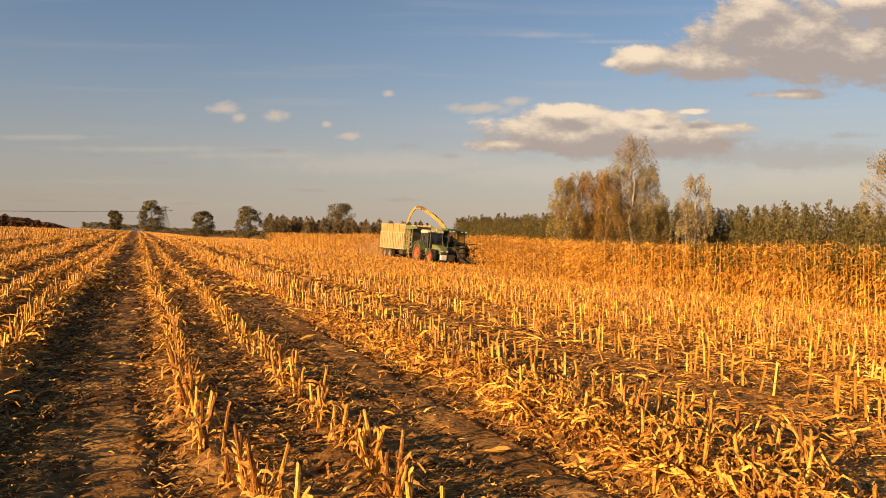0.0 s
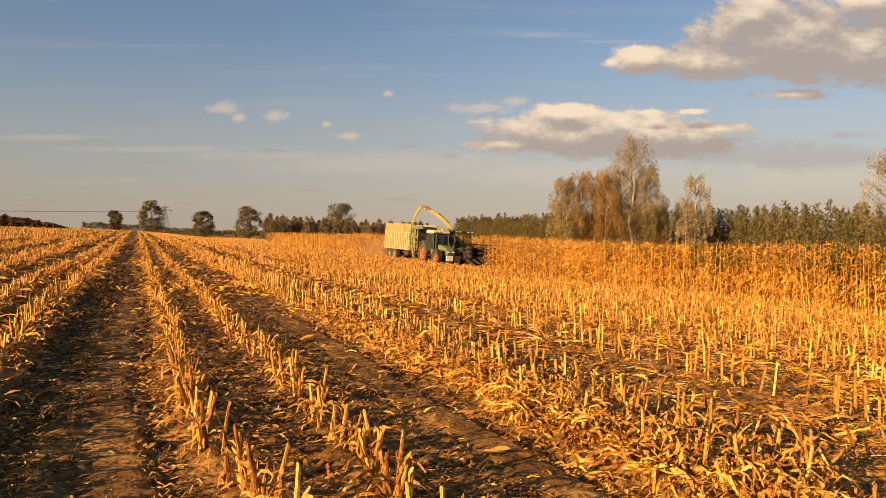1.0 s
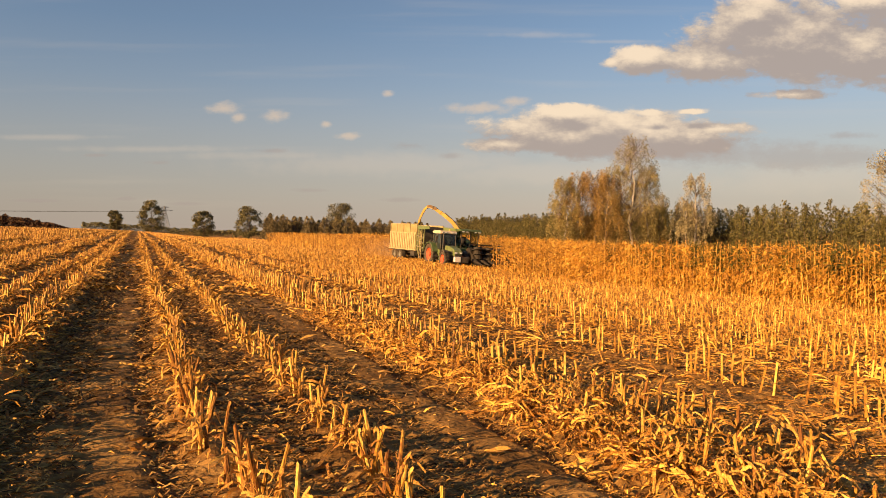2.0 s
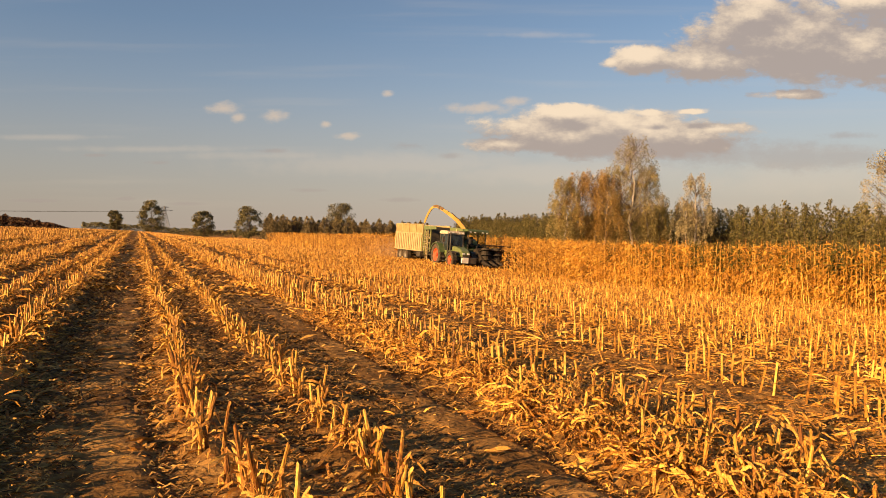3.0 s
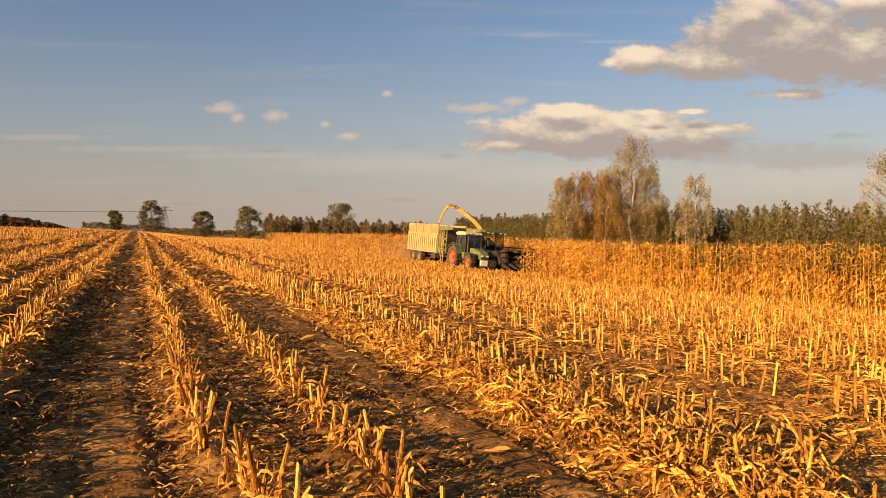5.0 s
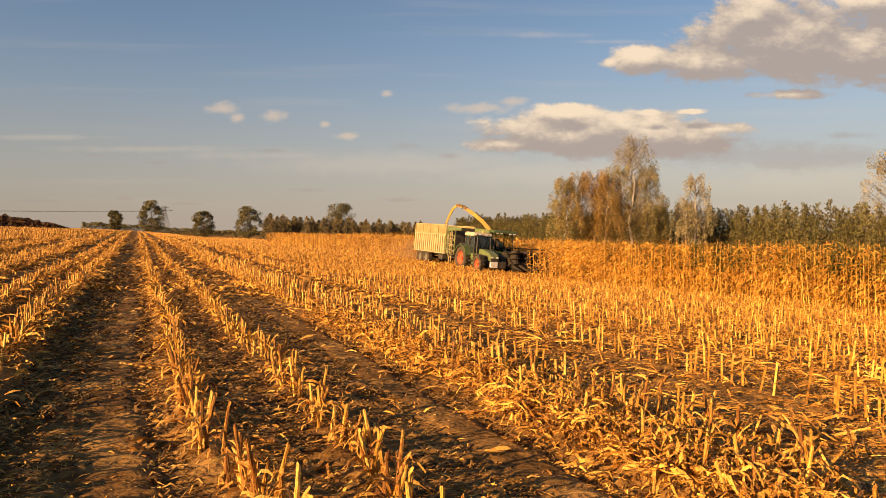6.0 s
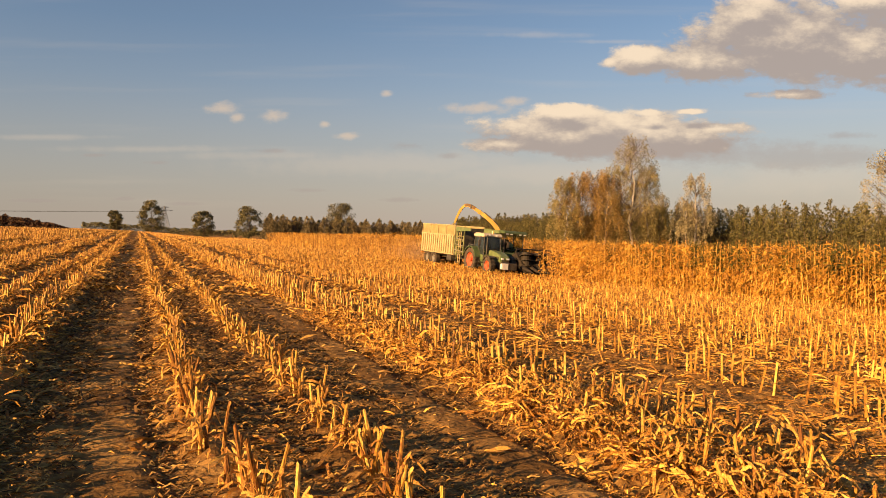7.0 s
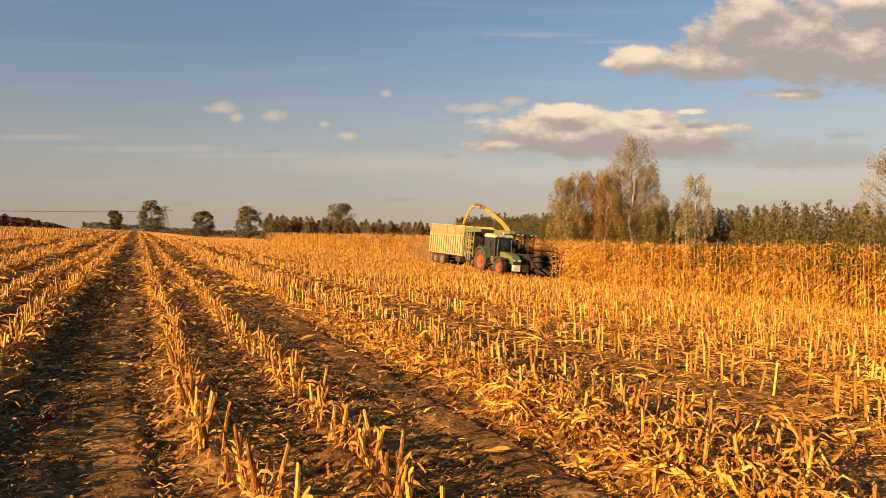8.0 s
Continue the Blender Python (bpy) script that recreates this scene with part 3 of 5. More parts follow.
# ---- standing maize ----
def maize_plants(x, y, rng, leaves=9, height=2.80, seg=3, wide=1.0, low=0.10, high=0.95, fine=1.0):
    """Standing plants: stalk, hanging leaves between two shares of the height, tassel and ear."""
    n = len(x)
    z = ground(x, y)
    h = height * np.clip(rng.normal(1, 0.055, n), 0.84, 1.12)
    base = np.stack([x, y, z - 0.03], 1)
    top = base + np.stack([rng.normal(0, 0.09, n), rng.normal(0, 0.09, n), h * 0.93], 1)
    sets = [rods(base, top, np.full(n, 0.010 * wide), np.full(n, 0.005 * wide), 4)]
    b = np.repeat(base, leaves, 0)
    t = np.repeat(top, leaves, 0)
    s = np.tile(np.linspace(low, high, leaves), n) + rng.normal(0, 0.03, n * leaves)
    p = b + (t - b) * s[:, None]
    m = len(p)
    up = s > 0.8
    sets.append(ribbons(p, rng.random(m) * 6.28, np.where(up, 1.05, 0.35) + 0.45 * rng.random(m), np.where(up, -0.9, -1.75) + 0.5 * rng.random(m) ** 2, (0.26 + 0.26 * rng.random(m)) * np.where(up, 0.85, 1.0), (0.050 + 0.045 * rng.random(m)) * wide * fine, seg, rng, 0.2, 0.9, 0.55))
    if high > 0.9:
        k = 3
        tt = np.repeat(top, k, 0)
        m = len(tt)
        sets.append(ribbons(tt, rng.random(m) * 6.28, np.full(m, 1.4), 0.6 + 0.6 * rng.random(m), 0.16 + 0.1 * rng.random(m), np.full(m, 0.016 * wide), 1, rng, 0.4, 0.5))
    if low < 0.4:
        e = base + (top - base) * (0.40 + 0.08 * rng.random(n))[:, None]
        az = rng.random(n) * 6.28
        e2 = e + np.stack([np.sin(az) * 0.08, np.cos(az) * 0.08, -0.2 + 0.3 * rng.random(n)], 1)
        sets.append(rods(e, e2, np.full(n, 0.030), np.full(n, 0.02), 4))
    return merged(*sets)


def build_maize():
    rng = np.random.default_rng(31)
    plain, mixed, deep = [], [], []
    for r in range(7):
        y = np.concatenate([np.arange(14, 90, (0.075, 0.09, 0.12, 0.18, 0.25, 0.25, 0.3)[r]), np.arange(90, CROP_END, 0.26)])
        y = y + rng.normal(0, 0.04, len(y))
        x = edge_x(y) + 0.35 + 0.75 * r + rng.normal(0, 0.05, len(y))
        cut = (y > START_Y) & (x < edge_x(y) + WIDTH)
        x, y = x[~cut], y[~cut]
        g = rng.random(len(y)) < (0.62 + 0.25 * np.sin(y * 0.9) + 0.12 * np.sin(y * 2.3)) * smooth((41 - y) / 9)
        plain.append(np.stack([x[~g], y[~g]], 1))
        mixed.append(np.stack([x[g], y[g]], 1))
    for r in range(7, 17):
        y = np.arange(10, CROP_END, 0.42)
        y = y + rng.normal(0, 0.08, len(y))
        deep.append(np.stack([edge_x(y) + 0.35 + 0.75 * r + rng.normal(0, 0.08, len(y)), y], 1))
    P, G, D = (np.concatenate(a) for a in (plain, mixed, deep))
    farther = P[:, 1] > 90
    v, f = merged(maize_plants(P[~farther, 0], P[~farther, 1], rng, 24, seg=3), maize_plants(P[farther, 0], P[farther, 1], rng, 7, seg=2, wide=1.7),
                  maize_plants(D[:, 0], D[:, 1], rng, 5, seg=2, wide=1.7, low=0.45), maize_plants(G[:, 0], G[:, 1], rng, 19, seg=3, high=0.62))
    tagged(quads("maize_crop", v, f, M_CROP), "tall ripe golden maize standing in rows", "maize crop", kind="stuff")
    v, f = maize_plants(G[:, 0], G[:, 1], rng, 10, seg=3, low=0.60)
    tagged(quads("green_maize_crop", v, f, M_CROPGREEN), "upper maize leaves still half green", "maize crop", kind="stuff")


build_maize()
STRIPS = []


def build_cut_strips():
    """The maize that the harvester takes during the clip, in strips a little over a metre long."""
    rng = np.random.default_rng(33)
    n = 10
    step = (CUT_FROM - START_Y) / n
    for k in range(n):
        y0 = START_Y + k * step
        xs, ys = [], []
        for r in range(6):
            y = np.arange(y0, y0 + step, 0.17) + rng.normal(0, 0.03, len(np.arange(y0, y0 + step, 0.17)))
            xs.append(edge_x(y) + 0.35 + 0.75 * r + rng.normal(0, 0.05, len(y)))
            ys.append(y)
        x, y = np.concatenate(xs), np.concatenate(ys)
        v, f = maize_plants(x, y, rng, 13, seg=3)
        ox, oy = float(edge_x(y0)) + 2.1, y0
        oz = ground_z(ox, oy)
        ob = quads("maize_strip", v - np.array([ox, oy, oz]), f, M_CROP)
        ob.location = (ox, oy, oz)
        tagged(ob, "strip of ripe maize felled by the harvester", "maize crop", "maize strips being cut", "stuff")
        STRIPS.append((ob, y0, (ox, oy, oz)))


build_cut_strips()


# ---- single pieces that lie near, and single plants of the crop's edge ----
def broken_stalk(i, rng):
    ln = 0.28 + 0.06 * i
    bm = bmesh.new()
    for k in range(3):
        bar(bm, (ln * k / 3, 0, 0.012 + 0.006 * (k % 2)), (ln * (k + 1) / 3, 0.01 * k, 0.014), 0.0125 - 0.001 * k, 7, 0.0105)
    ob = part("broken_stalk", bm, M_STALK)
    n = 3
    b = np.stack([ln * (0.2 + 0.6 * rng.random(n)), np.zeros(n), np.full(n, 0.02)], 1)
    v, f = ribbons(b, 1.57 + rng.normal(0, 0.5, n), 0.3 * rng.random(n), -0.3 * rng.random(n), 0.16 + 0.2 * rng.random(n), 0.02 + 0.02 * rng.random(n), 5, rng, 0.3, 0.8, 0.3)
    quads("leaf", v, f, M_HUSK, ob)
    return tagged(ob, "broken dry maize stalk lying on the soil", "maize stalk", "broken stalks on the ground")


def fallen_husk(i, rng):
    ob = None
    for k in range(5):
        b = np.array([[rng.normal(0, 0.03), rng.normal(0, 0.03), 0.012 + 0.004 * k]])
        v, f = ribbons(b, 1.2 + rng.normal(0, 0.7, 1), 0.35 * rng.random(1), -0.35 * rng.random(1), 0.16 + 0.14 * rng.random(1), 0.03 + 0.025 * rng.random(1), 6, rng, 0.25, 0.7, 0.25)
        leaf = quads("leaf" if ob else "dry_husk", v, f, M_HUSK, ob)
        ob = ob or leaf
    return tagged(ob, "pale dry maize husk lying on the soil", "maize husk", "fallen husks on the ground")


def maize_plant(i, rng):
    h = 2.6 + 0.08 * i
    zero = np.zeros((1, 3))
    top = np.array([[rng.normal(0, 0.08), rng.normal(0, 0.08), h * 0.93]])
    v, f = rods(zero, top, np.array([0.015]), np.array([0.006]), 6)
    ob = quads("maize_plant", v, f, M_STALK)
    n = 18
    sl = np.linspace(0.1, 0.95, n)
    for k in range(n):
        v, f = ribbons(top * sl[k], rng.random(1) * 6.28, 0.4 + 0.45 * rng.random(1), -1.75 + 0.6 * rng.random(1), 0.26 + 0.28 * rng.random(1), 0.045 + 0.035 * rng.random(1), 4, rng, 0.2, 0.9, 0.5)
        quads("leaf", v, f, M_CROP, ob)
    v, f = ribbons(np.repeat(top, 5, 0), rng.random(5) * 6.28, np.full(5, 1.4), 0.6 + 0.6 * rng.random(5), 0.2 + 0.08 * rng.random(5), np.full(5, 0.015), 3, rng, 0.4, 0.5)
    quads("tassel", v, f, M_HUSK, ob)
    v, f = rods(top * 0.42, top * 0.42 + np.array([[0.07, 0.05, 0.2]]), np.array([0.03]), np.array([0.018]), 6)
    quads("ear", v, f, M_HUSK, ob)
    return tagged(ob, "ripe golden maize plant at the crop's edge", "maize plant", "maize plants along the crop edge")


def scatter(models, places):
    for k, m in enumerate(places):
        if k < len(models):
            models[k].matrix_basis = m
        else:
            copy_thing(models[k % len(models)], m)


def on_ground(x, y, turn, lift=0.0, tilt=0.0):
    return pose(x, y, ground_z(x, y) + 0.012 + lift, 0, 4.0 + tilt, turn)


def build_single_pieces():
    rng = np.random.default_rng(51)
    places = [on_ground(6.2 + rng.normal(0, 0.35), 10.4 + rng.normal(0, 0.5), rng.normal(60, 40), 0.05 + 0.12 * rng.random(), rng.normal(-6, 12)) for _ in range(14)]
    places += [on_ground(3.2 + abs(rng.normal(0, 0.75)), 2.5 + 7 * rng.random(), rng.normal(40, 35), 0.10 * rng.random(), rng.normal(-5, 8)) for _ in range(90)]
    places += [on_ground(rng.uniform(-1, 2.1), 5.5 + 7 * rng.random(), rng.random() * 360, 0.01, 0) for _ in range(7)]
    scatter([broken_stalk(i, rng) for i in range(8)], places)
    places = [on_ground(0.92, 4.34, 20), on_ground(0.80, 4.42, 140), on_ground(0.0, 5.0, 60), on_ground(0.15, 5.2, 100)]
    places += [on_ground(rng.uniform(-1, 6) , 3.0 + 8 * rng.random() ** 1.2, rng.random() * 360) for _ in range(60)]
    scatter([fallen_husk(i, rng) for i in range(8)], places)
    y = np.arange(19, 40, 0.22)
    scatter([maize_plant(i, rng) for i in range(6)], [pose(float(edge_x(q)) + 0.15 + rng.normal(0, 0.06), q, ground_z(float(edge_x(q)) + 0.15, q) - 0.03, 0, 0, rng.random() * 360) for q in y])


build_single_pieces()


# ---- machines: +Y is forward, +X their right side; the origin lies on the ground ----
def wheel(name, parent, x, y, r, w, rim_mat, lugs, hub=0.6):
    """A driven or trailer wheel: tyre, lugs and rim. Its origin is its centre."""
    bm = bmesh.new()
    prof = [(-w / 2 * 0.82, r * hub), (-w / 2, r * 0.78), (-w / 2 * 0.9, r * 0.95), (-w / 2 * 0.6, r), (w / 2 * 0.6, r), (w / 2 * 0.9, r * 0.95), (w / 2, r * 0.78), (w / 2 * 0.82, r * hub)]
    n = 36
    rings = [[bm.verts.new((px, pr * math.cos(2 * math.pi * k / n), pr * math.sin(2 * math.pi * k / n))) for px, pr in prof] for k in range(n)]
    for k in range(n):
        a, b = rings[k], rings[(k + 1) % n]
        for j in range(len(prof)):
            bm.faces.new((a[j], b[j], b[(j + 1) % len(prof)], a[(j + 1) % len(prof)]))
    for k in range(lugs):
        for sgn in (-1, 1):
            t = 2 * math.pi * (k + (0.5 if sgn > 0 else 0)) / lugs
            m = Matrix.Rotation(t, 4, "X") @ Matrix.Translation((sgn * w * 0.24, 0, r * 0.995)) @ Matrix.Rotation(sgn * 0.75, 4, "Z") @ Matrix.Diagonal((w * 0.56, 0.05, 0.07, 1))
            bmesh.ops.create_cube(bm, size=1.0, matrix=m)
    bmesh.ops.recalc_face_normals(bm, faces=bm.faces)
    tyre = part(name, bm, M_RUBBER, parent, "dusty black tyre")
    bm = bmesh.new()
    for px0, r0, px1, r1 in ((-w * 0.36, r * hub * 1.01, -w * 0.10, r * hub * 0.8), (-w * 0.10, r * hub * 0.8, -w * 0.06, r * 0.12), (w * 0.36, r * hub * 1.01, w * 0.10, r * hub * 0.8), (w * 0.10, r * hub * 0.8, w * 0.06, r * 0.12)):
        for k in range(28):
            a0, a1 = 2 * math.pi * k / 28, 2 * math.pi * (k + 1) / 28
            vs = [bm.verts.new((px, rr * math.cos(a), rr * math.sin(a))) for px, rr, a in ((px0, r0, a0), (px0, r0, a1), (px1, r1, a1), (px1, r1, a0))]
            bm.faces.new(vs)
    bar(bm, (-w * 0.30, 0, 0), (w * 0.30, 0, 0), r * 0.15, 14)
    for k in range(8):
        a = 2 * math.pi * k / 8
        bar(bm, (-w * 0.16, r * 0.24 * math.cos(a), r * 0.24 * math.sin(a)), (w * 0.16, r * 0.24 * math.cos(a), r * 0.24 * math.sin(a)), 0.018, 6)
    bmesh.ops.remove_doubles(bm, verts=bm.verts, dist=0.0005)
    part("rim", bm, rim_mat, tyre, "red steel rim" if rim_mat is M_RED else "grey steel rim")
    tyre.location = (x, y, r)
    return tyre, (x, y, r)


def pane(name, corners, parent, mat=None, thick=0.012):
    bm = bmesh.new()
    c = [Vector(p) for p in corners]
    nrm = (c[1] - c[0]).cross(c[2] - c[0]).normalized() * thick / 2
    a, b = [bm.verts.new(p - nrm) for p in c], [bm.verts.new(p + nrm) for p in c]
    bm.faces.new(a[::-1]), bm.faces.new(b)
    for i in range(len(c)):
        bm.faces.new((a[i], a[(i + 1) % len(c)], b[(i + 1) % len(c)], b[i]))
    ob = part(name, bm, mat or M_GLASS, parent)
    if mat in (None, M_CLEAR):
        ob.visible_shadow = False
    return ob


def fender(parent, x0, x1, y, z, r, a0, a1, mat):
    bm = bmesh.new()
    n = 12
    ring = []
    for k in range(n + 1):
        a = a0 + (a1 - a0) * k / n
        c, s = math.cos(a), math.sin(a)
        ring.append([bm.verts.new((x, y + rr * c, z + rr * s)) for x, rr in ((x0, r), (x1, r), (x1, r - 0.07), (x1 - 0.02, r - 0.07), (x1 - 0.02, r - 0.03), (x0, r - 0.03))])
    for a, b in zip(ring, ring[1:]):
        for j in range(6):
            bm.faces.new((a[j], b[j], b[(j + 1) % 6], a[(j + 1) % 6]))
    bm.faces.new(ring[0]), bm.faces.new(ring[-1][::-1])
    bmesh.ops.recalc_face_normals(bm, faces=bm.faces)
    return part("fender", bm, mat, parent)


def build_tractor():
    """Origin under the front axle."""
    t = tagged(new("tractor"), "dusty green tractor with red rims pulling a silage trailer", "tractor")
    wheels = [wheel("front_wheel", t, s * 0.93, 0, 0.62, 0.42, M_RED, 16) for s in (1, -1)]
    wheels += [wheel("rear_wheel", t, s * 0.92, -2.7, 0.90, 0.56, M_RED, 20) for s in (1, -1)]
    bm = prism(bmesh.new(), [(-1.25, 0.98), (-1.25, 1.72), (-0.6, 1.69), (0.2, 1.56), (0.62, 1.38), (0.74, 1.2), (0.72, 0.92), (-0.2, 0.88)], -0.36, 0.36)
    bmesh.ops.bevel(bm, geom=list(bm.edges), offset=0.05, segments=3, affect="EDGES")
    hood = part("hood", bm, M_GREEN, t, "dusty green sloping hood")
    for s in (1, -1):
        for k in range(6):
            bm = box(bmesh.new(), s * 0.362 - 0.008, s * 0.362 + 0.008, -0.5 + 0.16 * k, -0.40 + 0.16 * k, 1.05, 1.32, 0.004)
            part("side_vent", bm, M_BLACK, hood)
        bm = box(bmesh.new(), s * 0.22 - 0.11, s * 0.22 + 0.11, 0.69, 0.76, 1.12, 1.24, 0.015)
        part("headlight", bm, M_LAMP, t, "clear glass headlight")
    bm = bmesh.new()
    for k in range(7):
        box(bm, -0.30, 0.30, 0.70, 0.735, 0.93 + 0.026 * k, 0.945 + 0.026 * k)
    part("grille", bm, M_BLACK, t, "black slatted grille")
    bm = box(bmesh.new(), -0.26, 0.26, -2.9, 0.75, 0.52, 0.98, 0.04)
    box(bm, -0.18, 0.18, 0.5, 1.0, 0.45, 0.85, 0.03)
    part("chassis", bm, M_BLACK, t, "dark cast chassis")
    for y, w, r in ((0, 0.8, 0.09), (-2.7, 0.8, 0.14)):
        bm = bar(bmesh.new(), (-w, y, 0.62 if y == 0 else 0.86), (w, y, 0.62 if y == 0 else 0.86), r, 12)
        part("axle", bm, M_BLACK, t)
    # front weight with a pale plate, and the front linkage
    bm = box(bmesh.new(), -0.62, 0.62, 1.02, 1.42, 0.42, 0.92, 0.05)
    weight = part("front_weight", bm, M_BLACK, t, "dark ballast block on the front linkage")
    bm = box(bmesh.new(), 0.12, 0.60, 1.424, 1.45, 0.46, 0.90, 0.008)
    part("warning_plate", bm, M_WHITE, weight, "white warning plate")
    bm = box(bmesh.new(), 0.622, 0.64, 1.20, 1.40, 0.48, 0.88, 0.008)
    part("side_plate", bm, M_WHITE, weight, "white side plate")
    # cab
    bm = bmesh.new()
    posts = [((0.72, -1.28, 1.05), (0.68, -1.42, 2.74)), ((0.76, -2.05, 1.05), (0.72, -2.05, 2.74)), ((0.72, -2.95, 1.45), (0.68, -2.88, 2.74))]
    for p, q in posts:
        for s in (1, -1):
            pm = part("pillar", bar(bmesh.new(), (s * p[0], p[1], p[2]), (s * q[0], q[1], q[2]), 0.032, 8), M_BLACK, t)
    bm.free()
    bm = prism(bmesh.new(), [(-1.22, 0.80), (-1.22, 1.35), (-2.0, 1.30), (-2.35, 1.75), (-3.0, 1.75), (-3.0, 1.1), (-2.3, 0.80)], -0.66, 0.66)
    bmesh.ops.bevel(bm, geom=list(bm.edges), offset=0.03, segments=2, affect="EDGES")
    part("cab_body", bm, M_GREEN, t)
    bm = prism(bmesh.new(), [(-1.32, 2.68), (-1.26, 2.76), (-1.42, 2.94), (-2.75, 2.97), (-2.98, 2.86), (-2.95, 2.68)], -0.78, 0.78)
    bmesh.ops.bevel(bm, geom=list(bm.edges), offset=0.04, segments=3, affect="EDGES")
    roof = part("cab_roof", bm, M_ROOF, t, "dusty beige cab roof")
    for x in (-0.6, -0.3, 0.3, 0.6):
        part("work_light", box(bmesh.new(), x - 0.08, x + 0.08, -1.30, -1.24, 2.76, 2.85, 0.015), M_LAMP, roof, "clear work light")
    pane("windscreen", [(-0.66, -1.30, 1.38), (0.66, -1.30, 1.38), (0.62, -1.42, 2.74), (-0.62, -1.42, 2.74)], t)
    for s in (1, -1):
        pane("door_glass", [(s * 0.72, -1.34, 1.2), (s * 0.74, -2.0, 1.2), (s * 0.70, -2.02, 2.71), (s * 0.68, -1.44, 2.71)], t)
        pane("rear_side_glass", [(s * 0.74, -2.1, 1.5), (s * 0.72, -2.9, 1.78), (s * 0.68, -2.86, 2.71), (s * 0.70, -2.1, 2.71)], t)
        fender(t, s * 0.62, s * 1.22, -2.7, 0.90, 1.03, 0.25, 2.7, M_DARKGREEN)
        fender(t, s * 0.70, s * 1.14, 0, 0.62, 0.73, 0.9, 2.6, M_BLACK)
        bm = bar(bmesh.new(), (s * 0.72, -1.35, 2.6), (s * 1.22, -1.15, 2.40), 0.018, 6)
        arm = part("mirror_arm", bm, M_BLACK, t)
        part("mirror", box(bmesh.new(), s * 1.22 - 0.10, s * 1.22 + 0.10, -1.18, -1.12, 1.98, 2.42, 0.02), M_BLACK, arm, "black side mirror")
        bm = box(bmesh.new(), s * 0.80 - 0.14, s * 0.80 + 0.14, -1.75, -1.25, 0.45, 0.50, 0.01)
        box(bm, s * 0.78 - 0.14, s * 0.78 + 0.14, -1.75, -1.25, 0.75, 0.80, 0.01)
        part("step", bm, M_BLACK, t)
        part("fuel_tank", box(bmesh.new(), s * 0.46 - 0.2, s * 0.46 + 0.2, -1.75, -0.85, 0.5, 1.0, 0.06), M_DARKGREEN, t)
    pane("rear_glass", [(-0.66, -2.93, 1.78), (0.66, -2.93, 1.78), (0.62, -2.87, 2.71), (-0.62, -2.87, 2.71)], t)
    bm = box(bmesh.new(), -0.26, 0.26, -2.5, -2.05, 1.3, 1.5, 0.05)
    box(bm, -0.24, 0.24, -2.58, -2.42, 1.45, 2.12, 0.05)
    part("seat", bm, M_SEAT, t, "dark cloth seat")
    bm = bar(bmesh.new(), (0, -1.45, 1.3), (0, -1.72, 1.72), 0.03, 8)
    bmesh.ops.create_cone(bm, cap_ends=True, segments=18, radius1=0.2, radius2=0.2, depth=0.03, matrix=Matrix.Translation((0, -1.74, 1.75)) @ Matrix.Rotation(0.55, 4, "X"))
    part("steering_wheel", bm, M_BLACK, t)
    part("beacon", bar(bmesh.new(), (-0.62, -2.55, 2.95), (-0.62, -2.55, 3.12), 0.07, 10, 0.055), M_AMBER, roof, "amber warning beacon")
    for s in (1, -1):
        part("door_panel", box(bmesh.new(), s * 0.735 - 0.012, s * 0.735 + 0.012, -2.02, -1.36, 0.98, 1.34, 0.008), M_GREEN, t, "dusty green lower door panel")
    bm = bar(bmesh.new(), (0.56, -1.15, 1.3), (0.56, -1.15, 2.6), 0.05, 10)
    bar(bm, (0.56, -1.15, 2.6), (0.60, -1.22, 2.82), 0.035, 10)
    part("exhaust", bm, M_BLACK, t, "black upright exhaust pipe")
    bm = box(bmesh.new(), -0.12, 0.12, -3.65, -2.85, 0.48, 0.58, 0.02)
    part("drawbar_hitch", bm, M_BLACK, t)
    return t, wheels


